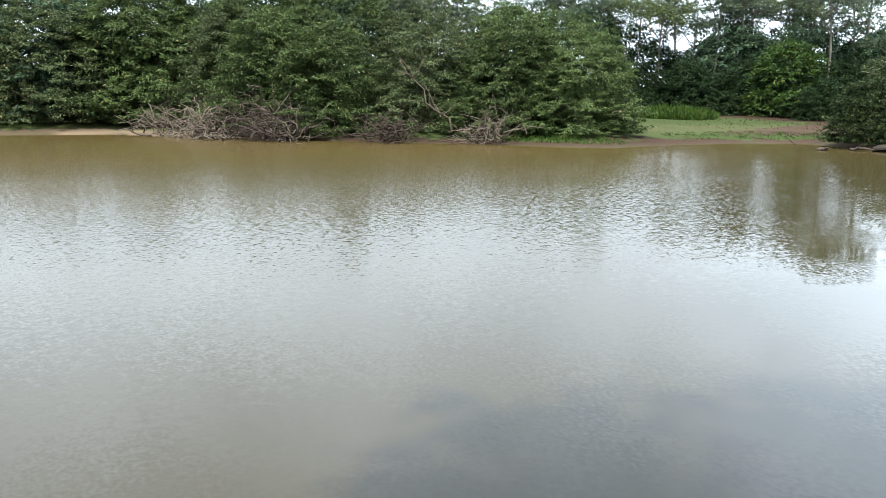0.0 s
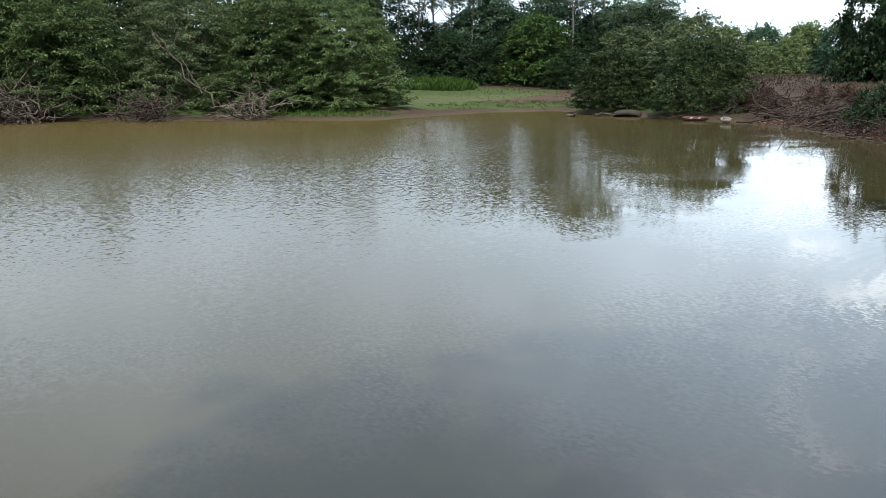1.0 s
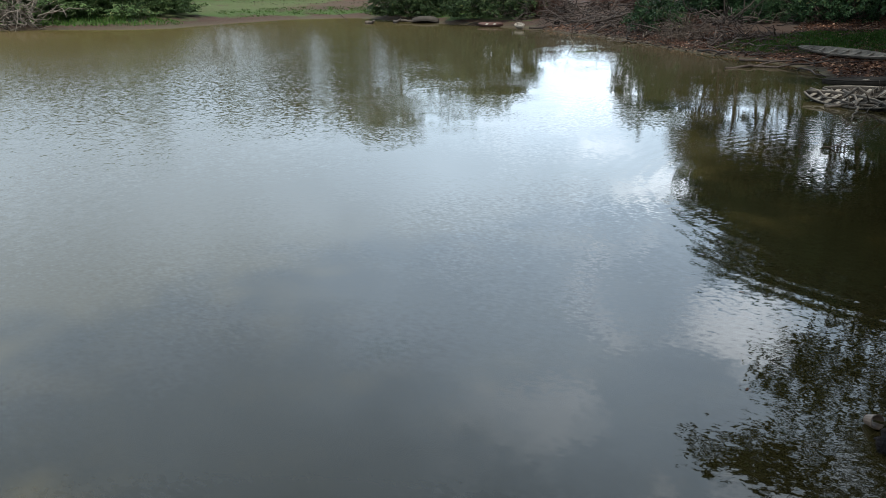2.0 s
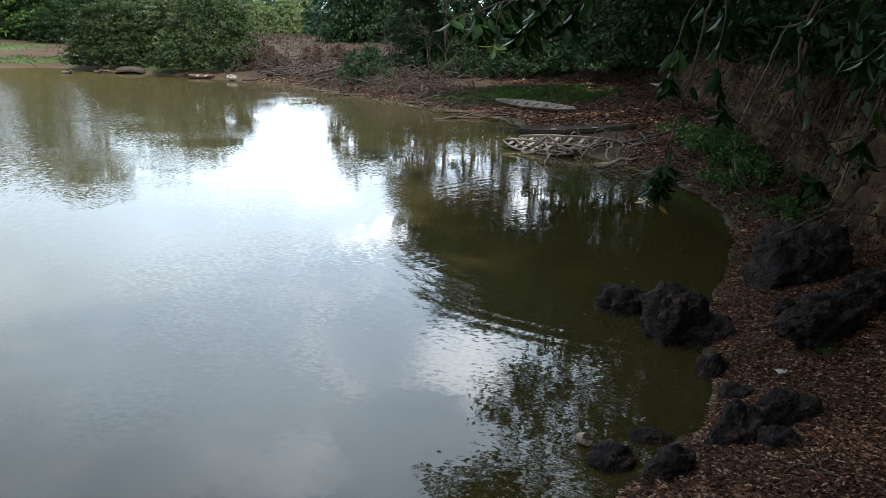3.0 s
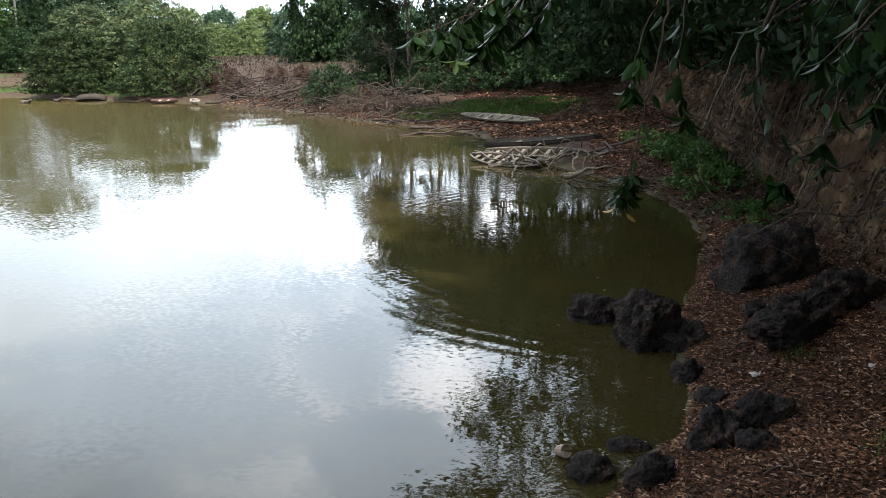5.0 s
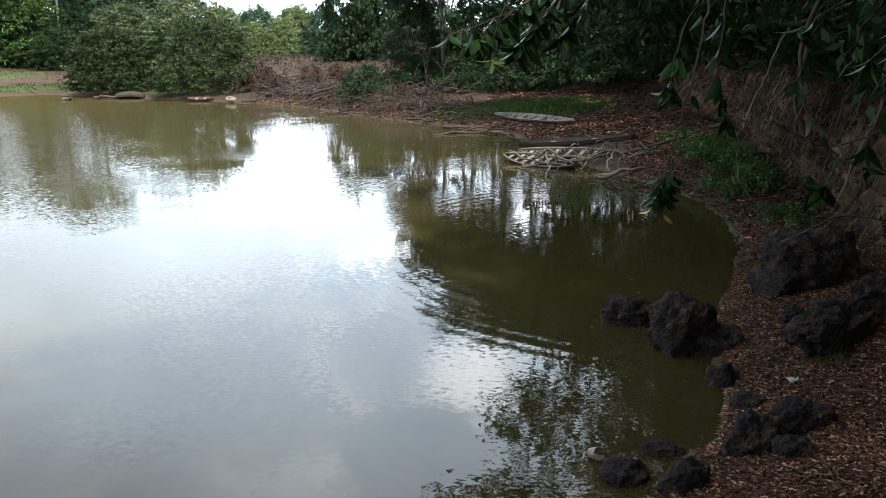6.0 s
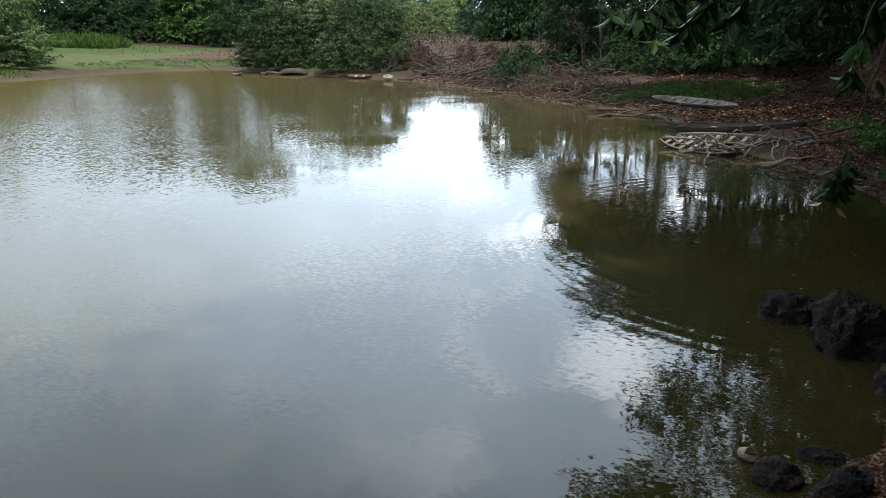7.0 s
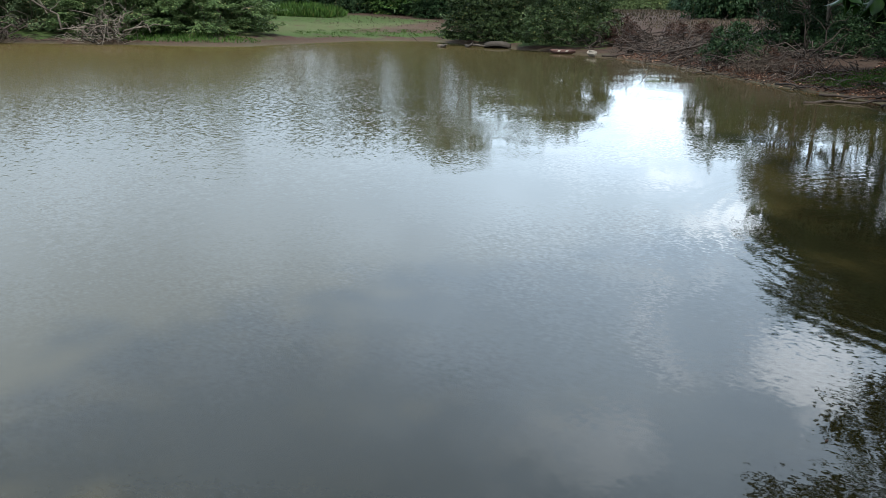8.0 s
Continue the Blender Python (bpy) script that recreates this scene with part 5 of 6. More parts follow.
branch("broken_branch", 354, (-51, 69, -0.1), (-52.4, 68.4, 0.9), 0.05, DEADWOOD, "dead stick standing in the shallows", "driftwood", "", 2, 0.1)
branch("driftwood_log", 355, (-44.8, 62.9, 0.05), (-43.6, 62.6, 0.25), 0.22, BLEACHED, "pale broken stump lying in the shallows", "driftwood", "", 2, 0.14)
branch("driftwood_log", 356, (-43.2, 65.0, 0.1), (-40.8, 64.4, 0.2), 0.16, BLEACHED, "pale log lying at the water's edge", "driftwood", "", 1, 0.08)
branch("driftwood_pole", 357, (-27.0, 58.8, 0.15), (-23.6, 62.8, 1.3), 0.08, DEADWOOD, "grey pole lying on the bank", "driftwood", "", 1, 0.05)
branch("driftwood_pole", 358, (-21.2, 56.6, 0.7), (-16.4, 57.4, 1.9), 0.1, DEADWOOD, "grey pole lying on the bank", "driftwood", "", 1, 0.05)

branch("driftwood_pole", 359, (-14.3, 52.9, 0.7), (-12.0, 53.6, 1.7), 0.07, DEADWOOD, "grey pole lying on the bank", "driftwood", "", 1, 0.05)


# ---- rocks ----
def rock(seed, x, y, z, sx, sy, sz, turn=0.0, label="dark pitted laterite rock on the shore"):
    bm = bmesh.new()
    bmesh.ops.create_icosphere(bm, subdivisions=5 if max(sx, sy) > 0.35 else 4, radius=1.0)
    off = Vector((seed * 3.7, seed * 1.3, 0))
    for v in bm.verts:
        n = v.co.normalized()
        k = 0.78 + 0.34 * noise.noise(n * 1.2 + off) + 0.20 * noise.noise(n * 3.1 + off) + 0.08 * noise.noise(n * 8 + off) - 0.06 * max(0.0, noise.noise(n * 11 - off)) + 0.045 * noise.noise(n * 19 + off)
        p = n * k
        p.x, p.y = max(-0.72, min(0.74, p.x)), max(-0.7, min(0.75, p.y))
        v.co = Vector((p.x * sx, p.y * sy, p.z * sz))
    me = bpy.data.meshes.new("rock")
    bm.to_mesh(me)
    bm.free()
    me.polygons.foreach_set("use_smooth", np.ones(len(me.polygons), dtype=bool))
    me.materials.append(ROCK)
    ob = new("rock", me)
    ob.matrix_basis = pose(x, y, z, 0, 0, turn)
    return tagged(ob, label, "rock", "rocks on the shore")


def rocks():
    wet = "dark rock standing in the shallows"
    rock(1, 0.42, 11.0, 0.0, 0.58, 0.44, 0.34, 10, wet)
    rock(2, 0.98, 10.0, 0.16, 0.48, 0.46, 0.64, 40, wet)
    rock(3, 1.42, 9.95, 0.03, 0.5, 0.4, 0.34, 0, wet)
    rock(6, 1.33, 8.85, 0.05, 0.22, 0.22, 0.24, 70)
    for n, x, y, up, sx, sy, sz, turn in ((4, 2.72, 11.7, 0.24, 0.82, 0.7, 0.68, 25), (5, 2.62, 9.35, 0.14, 1.05, 0.4, 0.38, 48), (16, 3.2, 9.95, 0.12, 0.6, 0.4, 0.36, 40), (7, 1.34, 6.85, 0.08, 0.28, 0.4, 0.3, -35),
                                          (8, 1.8, 7.2, 0.06, 0.38, 0.24, 0.22, 30), (10, 0.74, 6.25, 0.06, 0.24, 0.26, 0.24, 80), (12, 1.6, 6.55, 0.03, 0.2, 0.2, 0.16, 10),
                                          (13, 2.3, 10.2, 0.05, 0.2, 0.18, 0.15, 10), (15, 1.5, 8.1, 0.02, 0.2, 0.2, 0.13, 50)):
        rock(n, x, y, ground_at(x, y) + up, sx, sy, sz, turn)
    rock(9, 0.27, 6.6, 0.0, 0.28, 0.24, 0.18, 30, wet)
    rock(11, 0.62, 7.15, -0.02, 0.26, 0.16, 0.12, 10, wet)


rocks()


# ---- overhanging boughs with long drooping leaves ----
def leaf_mesh(name, mat, curl, wide):
    """One long pointed leaf along +x, folded on its midrib and curling down."""
    co, q = [], []
    n = 7
    for i in range(n):
        u = i / (n - 1)
        w = wide * (math.sin(math.pi * min(1, u * 1.02) ** 0.8) ** 0.85) / 2 + 0.004
        z = -curl * u * u
        co += [(u, -w, z + 0.35 * w), (u, 0, z), (u, w, z + 0.35 * w)]
    for i in range(n - 1):
        a = 3 * i
        q += [(a, a + 3, a + 4, a + 1), (a + 1, a + 4, a + 5, a + 2)]
    return mesh_of(name, co, q, mat, True)


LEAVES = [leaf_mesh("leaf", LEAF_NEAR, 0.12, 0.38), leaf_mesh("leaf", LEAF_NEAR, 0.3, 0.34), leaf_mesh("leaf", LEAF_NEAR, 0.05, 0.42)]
LEAF_GOLD, LEAF_PALE = leaf_mesh("leaf", LEAF_YELLOW, 0.2, 0.34), leaf_mesh("leaf", LEAF_YOUNG, 0.2, 0.36)


def put_leaf(rng, bough, at, way, size, me):
    x = unit(way)
    side = unit(np.cross(x, (0, 0, 1)) + rng.normal(0, 0.35, 3))
    side = unit(side - x * np.dot(side, x))
    z = np.cross(x, side)
    m = Matrix(((x[0], side[0], z[0], at[0]), (x[1], side[1], z[1], at[1]), (x[2], side[2], z[2], at[2]), (0, 0, 0, 1)))
    ob = child("leaf", me, bough)
    ob.matrix_basis = m @ Matrix.Diagonal((size, size, size, 1))
    return ob


def bough(tree, seed, pts, count, size, r=0.018, tip=6, tip_mesh=None, gold=0, bare=0.35, ball=False):
    """A limb of a tree along the given places, with leaves set singly along its outer part and a whorl at its tip."""
    rng = np.random.default_rng(seed)
    base = np.array(tree.location)
    p = np.array(pts, float) - base
    k = np.linspace(0, len(p) - 1, 6 * (len(p) - 1) + 1)
    path = np.stack([np.interp(k, np.arange(len(p)), p[:, a]) for a in range(3)], -1)
    for _ in range(3):
        path[1:-1] = (path[:-2] + 2 * path[1:-1] + path[2:]) / 4
    path[1:-1] += rng.normal(0, 0.012, path[1:-1].shape)
    ob = child("bough", Tubes().add(path, taper(r, 0.004, len(path)), 6).mesh("bough", BARK_DARK), tree)
    n = len(path)
    for i in range(count):
        u = bare + (1 - bare) * (i + rng.uniform(0, 1)) / count
        at = path[min(n - 1, int(u * (n - 1)))] + rng.normal(0, 0.02, 3)
        a = rng.uniform(0, 6.28)
        way = np.array([math.cos(a) * 0.5, math.sin(a) * 0.5, -rng.uniform(0.4, 1.6)])
        put_leaf(rng, ob, at + way * 0.05, way, size * rng.uniform(0.7, 1.15), LEAF_GOLD if i < gold else LEAVES[i % 3])
    for i in range(tip):
        a = i * 2.4 + rng.uniform(-0.3, 0.3)
        way = np.array([math.cos(a) * 0.7, math.sin(a) * 0.7, -rng.uniform(0.0, 1.6)])
        if ball:
            dip = rng.uniform(0.1, 1.5)
            way = np.array([math.cos(a) * math.cos(dip), math.sin(a) * math.cos(dip), -math.sin(dip)])
        put_leaf(rng, ob, path[-1 - (i % 3 if ball else 0)] + (np.array([way[0], way[1], 0]) * 0.1 if ball else 0), way, size * rng.uniform(0.75, 1.05), tip_mesh or LEAVES[i % 3])
    return ob


bough(tree_mid, 401, [(3.0, 13.5, 6.2), (1.0, 13.2, 5.5), (-0.55, 12.9, 4.72), (-1.29, 12.13, 4.11), (-1.79, 11.76, 3.71)], 40, 0.36, 0.03, 10, None, 2, 0.55)
bough(tree_mid, 402, [(3.0, 13.5, 6.2), (1.2, 13.2, 5.5), (-0.38, 12.9, 4.72), (-0.98, 12.26, 3.97), (-1.25, 12.04, 3.6)], 38, 0.38, 0.03, 10, None, 1, 0.6)
bough(tree_mid, 403, [(-0.55, 12.9, 4.72), (-1.29, 12.13, 4.11), (-2.13, 11.49, 3.75)], 18, 0.32, 0.012, 7, None, 0, 0.4)
bough(tree_mid, 404, [(1.2, 13.2, 5.5), (-0.21, 12.91, 4.57), (-0.66, 12.49, 3.75)], 30, 0.38, 0.014, 8, None, 0, 0.4)
bough(tree_mid, 405, [(-1.29, 12.13, 4.4), (-1.55, 11.75, 3.9), (-1.57, 11.6, 3.42)], 6, 0.26, 0.008, 9, LEAF_PALE, 0, 0.3)
bough(tree_mid, 406, [(2.6, 10.4, 6.6), (1.6, 9.0, 5.2), (0.89, 8.08, 4.2), (0.85, 7.98, 3.54), (0.67, 7.9, 2.8), (0.55, 7.9, 2.18)], 6, 0.155, 0.02, 80, None, 0, 0.5, True)
bough(tree_mid, 412, [(0.67, 7.9, 2.8), (0.55, 7.9, 2.3), (0.51, 7.82, 2.04)], 0, 0.15, 0.006, 2, LEAF_GOLD, 0, 0.5, True)
bough(tree_mid, 407, [(2.6, 10.4, 6.6), (1.8, 9.2, 5.2), (1.08, 8.46, 4.33), (0.68, 8.3, 3.7), (0.6, 8.2, 3.17)], 30, 0.24, 0.02, 9, None, 1, 0.6)
bough(tree_mid, 408, [(2.6, 10.4, 6.6), (1.9, 9.2, 5.2), (1.13, 8.45, 4.33), (1.02, 8.27, 3.44), (1.11, 8.26, 2.88)], 20, 0.24, 0.02, 7, None, 0, 0.55)
bough(tree_mid, 409, [(4.6, 8.4, 6.2), (2.6, 8.6, 5.0), (1.71, 8.27, 3.71), (1.77, 8.15, 2.99), (2.08, 7.98, 2.64), (2.28, 7.83, 2.51)], 5, 0.2, 0.035, 4, None, 0, 0.5)
bough(tree_mid, 410, [(1.77, 8.15, 2.99), (1.72, 8.37, 2.59), (1.99, 8.11, 2.3)], 4, 0.24, 0.012, 16, None, 0, 0.5)
bough(tree_mid, 411, [(1.21, 8.65, 2.91), (1.72, 8.37, 2.59), (2.2, 8.2, 2.3)], 0, 0.2, 0.01, 0, None, 0, 0.5)
NEAR_BOUGHS = [[(2.33, 5.71, 4.16), (1.92, 5.64, 3.74), (1.63, 5.62, 3.46)], [(2.29, 5.3, 3.99), (2.03, 5.29, 3.57), (1.83, 5.25, 3.2)], [(2.36, 5.05, 3.67), (2.16, 5.03, 3.29), (2.02, 4.98, 3.03)],
               [(2.38, 6.54, 4.29), (1.71, 6.53, 3.89), (1.41, 6.59, 3.68)], [(2.17, 6.09, 4.13), (1.91, 6.06, 3.68), (1.75, 5.91, 2.9)], [(2.04, 4.54, 3.98), (1.94, 4.58, 3.6), (1.94, 4.57, 3.13)],
               [(2.6, 7.4, 4.4), (2.1, 7.3, 3.9), (1.85, 7.2, 3.4)], [(3.0, 7.0, 4.2), (2.6, 6.9, 3.7), (2.4, 6.8, 3.1)]]
for i, pts in enumerate(NEAR_BOUGHS):
    bough(tree_near, 420 + i, [(3.4, 4.4, 6.4), (2.8, 5.2, 5.1)] + pts, 15, 0.2, 0.02, 5, None, 1 if i == 3 else 0, 0.5)


# ---- roots and lianas on the cut bank ----
def roots():
    rng = np.random.default_rng(77)
    for i in range(75):
        y = 6.0 + 24 * (i + rng.uniform(0, 1)) / 75
        x = 4.9 + rng.uniform(-0.3, 0.3)
        k = np.linspace(0, 1, 12)
        xs = x - k * rng.uniform(0.5, 1.25)
        ys = y + np.cumsum(rng.normal(0, 0.06, 12))
        zs = np.array([ground_at(a, b) for a, b in zip(xs, ys)]) + 0.05 + 0.12 * rng.uniform(0, 1, 12)
        r = rng.uniform(0.010, 0.032)
        ob = child("root", Tubes().add(np.stack([xs - 0.12, ys, zs], -1), taper(r, r * 0.3, 12), 4).mesh("root", (DEADWOOD, BLEACHED, BARK, DEADWOOD)[i % 4]))
        tagged(ob, "bare root hanging down the eroded earth bank", "root", "roots on the cut bank")


roots()


def liana(pts, r, mat):
    """A bare woody creeper hanging in front of the cut bank."""
    rng = np.random.default_rng(int(r * 1e4))
    p = np.array(pts, float)
    k = np.linspace(0, len(p) - 1, 6 * (len(p) - 1) + 1)
    path = np.stack([np.interp(k, np.arange(len(p)), p[:, a]) for a in range(3)], -1)
    for _ in range(3):
        path[1:-1] = (path[:-2] + 2 * path[1:-1] + path[2:]) / 4
    path[1:-1] += rng.normal(0, 0.008, path[1:-1].shape)
    ob = child("liana", Tubes().add(path - p[0], taper(r, r * 0.6, len(path)), 6).mesh("liana", mat))
    ob.location = p[0]
    return tagged(ob, "bare twisted woody liana hanging down the cut bank", "liana", "lianas on the cut bank")


liana([(2.9, 9.6, 5.2), (1.9, 8.5, 4.0), (1.8, 8.4, 3.35), (1.74, 8.35, 3.0), (1.86, 8.3, 2.72), (2.06, 8.3, 2.55), (2.36, 8.25, 2.46), (2.52, 8.2, 2.42), (2.7, 8.2, 2.5)], 0.026, BARK_DARK)
liana([(3.2, 9.2, 4.6), (2.6, 8.4, 3.4), (2.42, 8.2, 2.9), (2.3, 8.2, 2.55), (2.4, 8.2, 2.25)], 0.02, BARK_DARK)
liana([(3.0, 11.5, 4.9), (2.0, 10.6, 3.7), (1.75, 10.3, 3.1), (1.5, 10.2, 2.55), (1.55, 10.2, 2.0), (2.3, 10.8, 1.2), (3.0, 11.2, 0.8)], 0.012, BARK)
liana([(4.3, 12.0, 2.6), (3.4, 11.4, 2.5), (2.6, 10.6, 2.35), (1.75, 9.9, 2.75)], 0.016, BLEACHED)
liana([(4.2, 10.4, 2.0), (3.3, 10.0, 1.6), (2.6, 9.7, 1.75), (1.9, 9.3, 1.5)], 0.012, BLEACHED)
# a dark rock put where the bank only has a shadowed hollow
rock(17, 4.1, 8.3, ground_at(3.9, 8.3) + 0.9, 0.55, 0.6, 0.8, 20, "dark rock standing in for the shaded recess in the cut bank")


# ---- leaf litter and grass ----
def scatter_leaves(seed, count, x0, x1, y0, y1, size, name, label, inland=(0.02, 5.0), up=0.75):
    rng = np.random.default_rng(seed)
    x, y = rng.uniform(x0, x1, count), rng.uniform(y0, y1, count)
    d = line_distance(x, y, SHORE, True)
    c = line_distance(x, y, CLIFF, False)
    ok = (d > inland[0]) & (d < inland[1]) & (c < rng.uniform(-0.2, up, count))
    x, y = x[ok], y[ok]
    z = height(x, y) + 0.012 + rng.uniform(0, 0.02, len(x))
    a = rng.uniform(0, 6.28, len(x))
    way = np.stack([np.cos(a), np.sin(a), rng.normal(0, 0.22, len(x))], -1)
    nrm = np.array([0, 0, 1.0]) + rng.normal(0, 0.35, (len(x), 3))
    s = rng.uniform(0.6, 1.3, len(x))
    co, q = blades(np.stack([x, y, z], -1), way, nrm, size[0] * s, size[1] * s, 0.2)
    return tagged(child(name, mesh_of(name, co, q, LITTER)), label, "leaf litter", kind="stuff")


scatter_leaves(81, 175000, 0.2, 5.2, 4.2, 14.0, (0.052, 0.019), "leaf_litter", "brown fallen leaves strewn over the shore", up=1.2)
scatter_leaves(82, 45000, 0.5, 5.4, 14.0, 30.0, (0.095, 0.038), "leaf_litter", "brown fallen leaves strewn over the shore")
scatter_leaves(85, 26000, -26.0, -4.0, 38.0, 60.0, (0.2, 0.06), "leaf_litter", "dead leaves and bark on the brush slope", (0.05, 4.0), 7.0)
scatter_leaves(83, 22000, -7.0, 5.0, 30.0, 52.0, (0.17, 0.07), "leaf_litter", "brown fallen leaves under the trees", (0.3, 14.0), 7.0)


def bank_crumbs():
    """Clods, rootlets and dead stalks clinging to the cut face."""
    rng = np.random.default_rng(84)
    n = 26000
    x, y = rng.uniform(3.2, 5.4, n), rng.uniform(5, 34, n)
    c = line_distance(x, y, CLIFF, False)
    ok = (c > -0.3) & (c < 1.7)
    x, y = x[ok], y[ok]
    z = height(x, y)
    x = x + rng.normal(-0.12, 0.12, len(x))
    way = np.stack([rng.normal(-0.3, 0.4, len(x)), rng.normal(0, 0.5, len(x)), -np.abs(rng.normal(0.7, 0.5, len(x)))], -1)
    nrm = np.array([-1.0, 0, 0.3]) + rng.normal(0, 0.5, (len(x), 3))
    s = rng.uniform(0.5, 1.5, len(x))
    co, q = blades(np.stack([x, y, z], -1), way, nrm, 0.11 * s, 0.035 * rng.uniform(0.4, 1.6, len(x)), 0.3)
    return tagged(child("bank_crumbs", mesh_of("bank_crumbs", co, q, CLODS)), "dry crumbs and rootlets on the eroded bank face", "debris", kind="stuff")


bank_crumbs()


def grass_field(seed, count, cx, cy, rx, ry, tall, name="grass", label="short green grass by the water", clear=0.2, width=0.02, mat=None, upto=1e9):
    rng = np.random.default_rng(seed)
    a, k = rng.uniform(0, 6.28, count), np.sqrt(rng.uniform(0, 1, count))
    x, y = cx + rx * k * np.cos(a), cy + ry * k * np.sin(a)
    patchy = ripple2(x * 1.1 + 3, y * 1.1) + 0.9 * ripple2(x * 3.7, y * 3.1) + rng.normal(0, 0.4, count) > -0.1
    d = line_distance(x, y, SHORE, True)
    ok = (d > clear) & (d < upto) & patchy
    x, y, k = x[ok], y[ok], k[ok]
    z = height(x, y) - 0.02
    way = np.stack([rng.normal(0, 0.45, len(x)), rng.normal(0, 0.45, len(x)), np.ones(len(x))], -1)
    nrm = rng.normal(0, 1, (len(x), 3)) * np.array([1, 1, 0.2])
    s = rng.uniform(0.5, 1.2, len(x)) * (1.1 - 0.5 * k * k)
    co, q = blades(np.stack([x, y, z], -1), way, nrm, tall * s, width * (0.6 + 0.4 * s), 0.1)
    return tagged(child(name, mesh_of(name, co, q, mat or GRASS)), label, "grass", kind="stuff")


grass_field(90, 26000, -4.9, 44.3, 5.2, 3.0, 0.17, label="green grass strip behind the canoe", width=0.06)
grass_field(91, 900, 3.4, 22.6, 0.8, 1.8, 0.25, label="bright green weeds at the foot of the bank", width=0.04)
grass_field(103, 8000, -13.5, 49.5, 10, 9, 0.4, "dry_brush", "dead brown brush covering the shore slope", 0.05, 0.035, LEAF_DRY, 5.0)


def weed_patch(seed, count, cx, cy, rx, ry, size, leaf):
    """Leafy green weeds: many low leafy mounds of one patch."""
    rng = np.random.default_rng(seed)
    rows = []
    for _ in range(count):
        x, y = cx + rng.normal(0, rx * 0.5), cy + rng.normal(0, ry * 0.5)
        r = size * rng.uniform(0.55, 1.2)
        rows.append((x, y, ground_at(x, y) + r * 0.5, r, r, r * 0.8))
    co, q = crown(rng, rows, 26.0, 12, (leaf, leaf * 0.5), leaf * 1.3, droop=0.1, low=-0.3, thick=0.4)
    return tagged(child("weeds", mesh_of("weeds", co, q, WEEDS)), "leafy bright green weeds at the foot of the bank", "weeds", kind="stuff")


weed_patch(191, 26, 3.35, 22.0, 0.8, 2.6, 0.32, 0.12)
weed_patch(192, 16, 2.5, 25.6, 0.9, 1.8, 0.3, 0.12)
weed_patch(193, 12, 3.3, 16.6, 0.5, 2.2, 0.22, 0.09)
grass_field(94, 130, 2.4, 8.65, 0.16, 0.16, 0.2, "grass_tuft", "small green grass tuft among fallen leaves", width=0.012)
grass_field(95, 150, 2.6, 6.05, 0.36, 0.32, 0.19, "grass_tuft", "thin green grass tuft on the earth slope", width=0.012)
grass_field(96, 60, 1.95, 8.9, 0.15, 0.15, 0.1, "grass_tuft", "small green grass tuft among fallen leaves", width=0.012)
grass_field(97, 26000, -54, 76, 18, 15, 0.17, label="short patchy grass behind the far shore", clear=1.6, width=0.09, upto=7)
grass_field(101, 1200, -66, 82, 12, 10, 0.25, label="sparse dry grass on the red earth flat", clear=9, width=0.08, mat=GRASS_DRY)
grass_field(102, 12000, -52, 125, 26, 40, 0.45, "dry_grass", "dry meadow grass beyond the rise", 20, 0.16, GRASS_DRY)
grass_field(98, 9000, -80, 82, 6, 5, 1.6, "tall_grass", "stand of tall bright green grass behind the beach", 3.0, 0.16)
grass_field(99, 7000, -64, 50, 9, 5, 0.35, label="thin grass along the far shore", clear=0.8, width=0.08)
grass_field(100, 6000, -22, 90, 16, 12, 0.3, label="dry meadow grass on the rise", clear=6, width=0.1, mat=GRASS_DRY)


# ---- small things ----
def broken_pot():
    bm = bmesh.new()
    bmesh.ops.create_cone(bm, cap_ends=False, segments=14, radius1=0.045, radius2=0.065, depth=0.12)
    bmesh.ops.delete(bm, geom=[f for f in bm.faces if f.calc_center_median().x > 0.05], context="FACES")
    bmesh.ops.solidify(bm, geom=bm.faces[:], thickness=0.008)
    me = bpy.data.meshes.new("broken_pot")
    bm.to_mesh(me)
    bm.free()
    me.materials.append(CLAY)
    ob = new("broken_pot", me)
    ob.matrix_basis = pose(0.03, 6.9, 0.05, 70, 15, 35)
    return tagged(ob, "broken buff clay pot lying in the shallows", "pot")


broken_pot()


def scrap(x, y, turn, size):
    bm = bmesh.new()
    bmesh.ops.create_grid(bm, x_segments=4, y_segments=3, size=0.5)
    for v in bm.verts:
        v.co = Vector((v.co.x * size, v.co.y * size * 0.6, 0.12 * size * noise.noise(v.co * 4 + Vector((x, y, 0)))))
    bmesh.ops.solidify(bm, geom=bm.faces[:], thickness=0.003)
    me = bpy.data.meshes.new("plastic_scrap")
    bm.to_mesh(me)
    bm.free()
    me.materials.append(WHITE)
    ob = new("plastic_scrap", me)
    ob.matrix_basis = pose(x, y, ground_at(x, y) + 0.04, 8, 0, turn)
    return tagged(ob, "dirty white plastic scrap among fallen leaves", "litter", "scraps on the shore")


scrap(1.95, 8.35, 20, 0.13)
scrap(2.9, 7.95, 70, 0.1)


def white_board():
    ob = child("board", box_mesh("board", 2.6, 0.7, 0.05, WHITE))
    ob.matrix_basis = pose(-53.6, 78.3, ground_at(-53.6, 78.3) + 0.35, 0, -18, 30)
    return tagged(ob, "white board lying tilted on the grass", "board")


white_board()


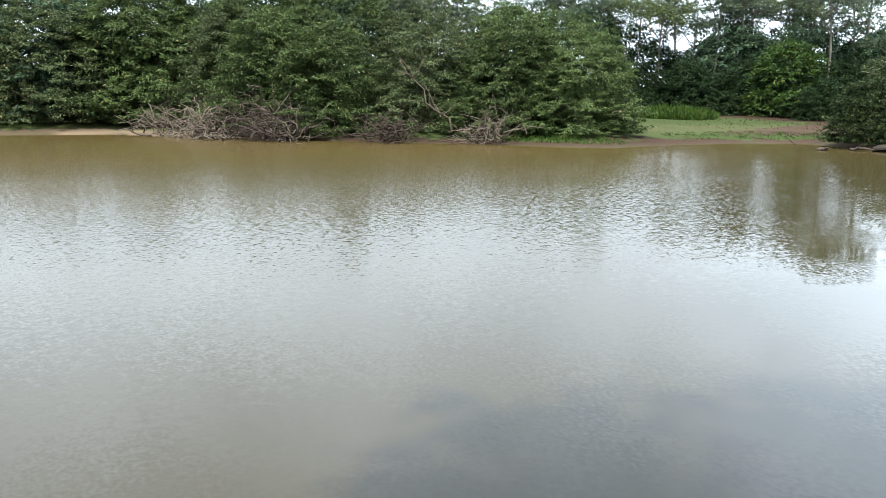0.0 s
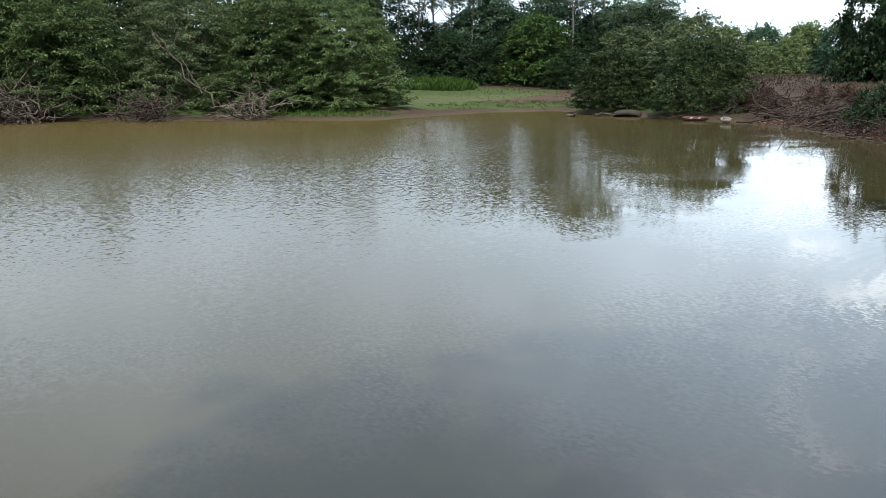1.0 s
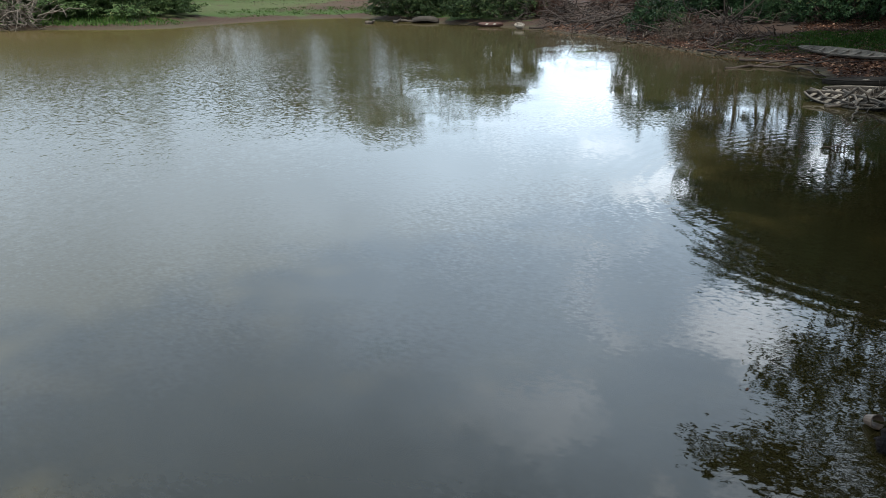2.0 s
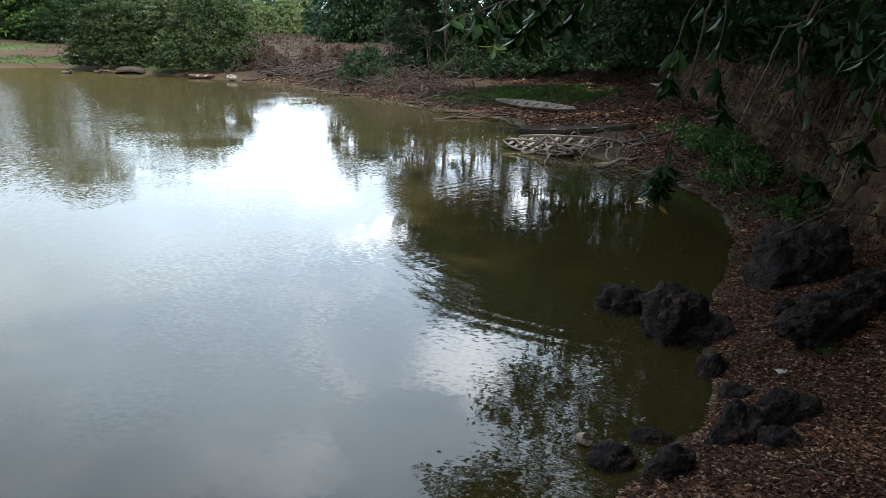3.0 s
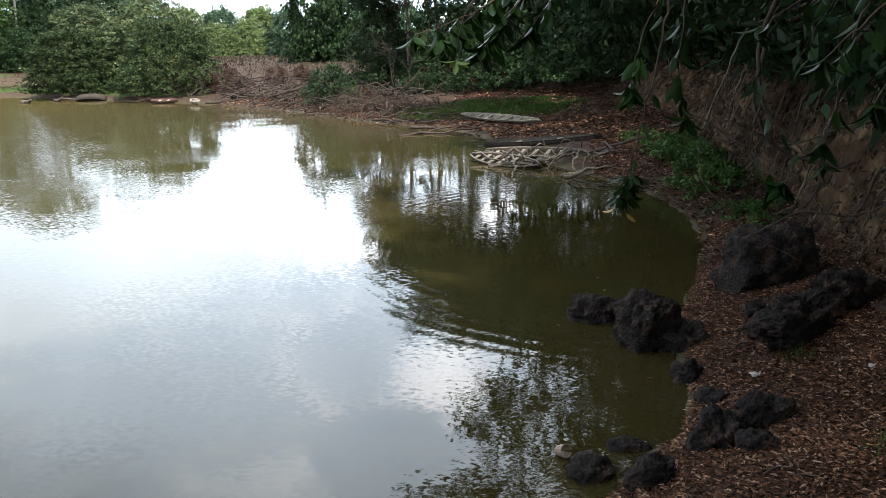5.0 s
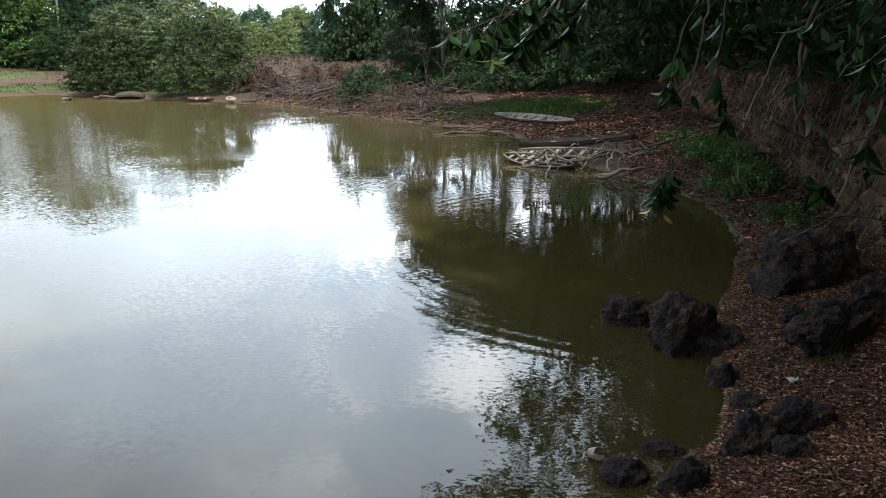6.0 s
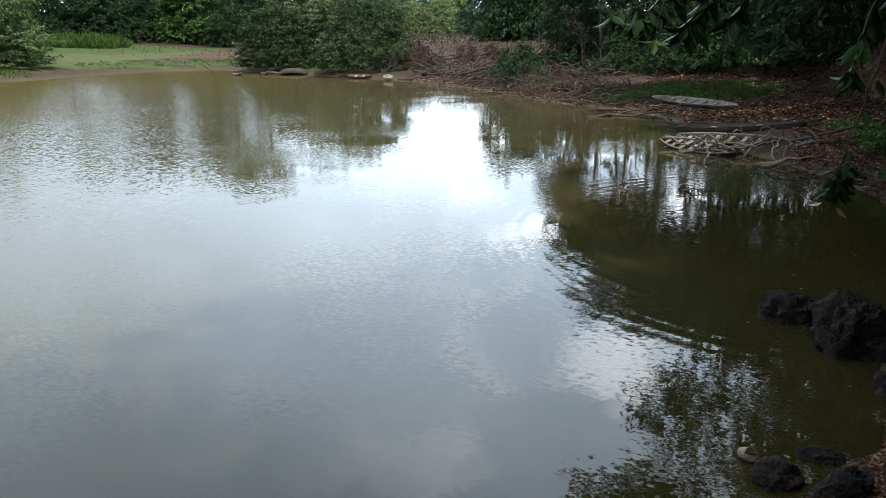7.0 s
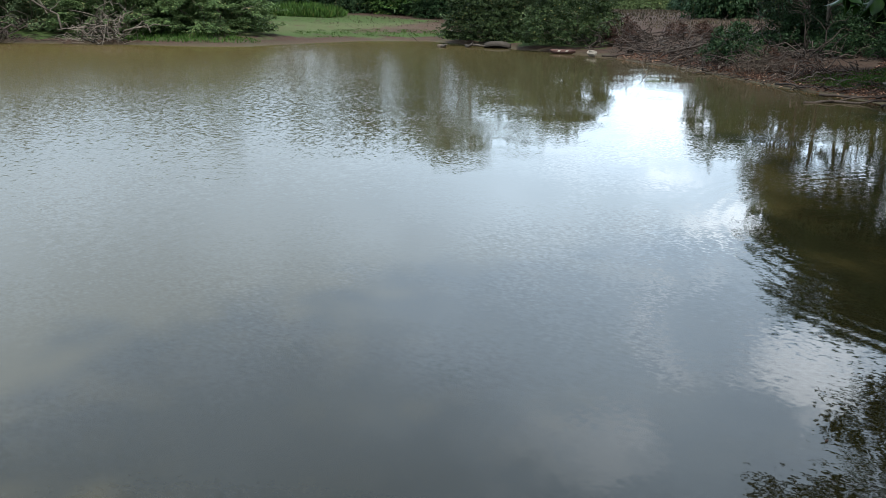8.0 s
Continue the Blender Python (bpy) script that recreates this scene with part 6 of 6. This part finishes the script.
def palm():
    rng = np.random.default_rng(9)
    root = new("palm_tree")
    x, y = -126.3, 97.8
    root.location = (x, y, ground_at(x, y))
    child("trunk", Tubes().add(bent(rng, (0, 0, -0.5), (0.5, 0, 19.0), 0.1, 8), taper(0.2, 0.13, 8), 8).mesh("trunk", BARK), root)
    b, w, n = [], [], []
    for i in range(22):
        a, el = i * 2.4, rng.uniform(-0.3, 1.2)
        k = np.linspace(0, 1, 26)[:, None]
        way = np.array([math.cos(a) * math.cos(el), math.sin(a) * math.cos(el), math.sin(el)])
        rib = np.array([0.5, 0, 19.0]) + way * k * 2.6 - np.array([0, 0, 1.4]) * k * k
        side = unit(np.cross(way, (0, 0, 1)))
        for s in (-1, 1):
            b.append(rib), w.append(np.tile(side * s + way * 0.6 - np.array([0, 0, 0.5]), (26, 1))), n.append(np.tile([0, 0, 1.0], (26, 1)))
    b, w, n = np.concatenate(b), np.concatenate(w), np.concatenate(n)
    co, q = blades(b, w, n, np.full(len(b), 0.9), np.full(len(b), 0.14))
    child("crown", mesh_of("crown", co, q, LEAF_DARK), root)
    return tagged(root, "slender palm rising above the far forest", "palm tree")


palm()


# ---- specks on the water, twigs on the litter ----
def floating_leaves():
    lrng = np.random.default_rng(15)
    for x, y in ((0.47, 13.0), (0.52, 12.3), (0.98, 8.85), (-0.12, 10.6), (-0.23, 17.9), (-1.0, 7.05), (0.36, 6.75), (-1.6, 9.6), (1.4, 14.6)):
        ob = child("floating_leaf", LEAF_PALE if lrng.random() < 0.4 else LEAF_FALLEN)
        size = lrng.uniform(0.05, 0.09)
        ob.matrix_basis = pose(x, y, 0.006, 0, 0, lrng.uniform(0, 360)) @ Matrix.Diagonal((size, size, size * 0.3, 1))
        tagged(ob, "small fallen leaf floating on the still water", "leaf", "leaves on the water")


LEAF_FALLEN = leaf_mesh("leaf", LITTER, 0.1, 0.4)
floating_leaves()
branch("floating_stick", 371, (-1.9, 19.6, 0.0), (-1.45, 19.5, 0.06), 0.025, BARK_DARK, "short dark stick floating on the still water", "driftwood", "", 1, 0.1)


def litter_twigs():
    trng = random.Random(23)
    for i in range(26):
        x, y = trng.uniform(1.2, 3.2), trng.uniform(5.2, 10.5)
        a, long = trng.uniform(0, 6.28), trng.uniform(0.15, 0.45)
        x1, y1 = x + long * math.cos(a), y + long * math.sin(a)
        if line_distance(np.array([x, x1]), np.array([y, y1]), SHORE, True).min() < 0.1:
            continue
        branch("twig", 500 + i, (x, y, ground_at(x, y) + 0.035), (x1, y1, ground_at(x1, y1) + 0.04), trng.uniform(0.004, 0.009), (BLEACHED, DEADWOOD)[i % 2],
               "thin dry twig lying on fallen leaves", "twig", "twigs on the shore", 1, 0.2)


litter_twigs()
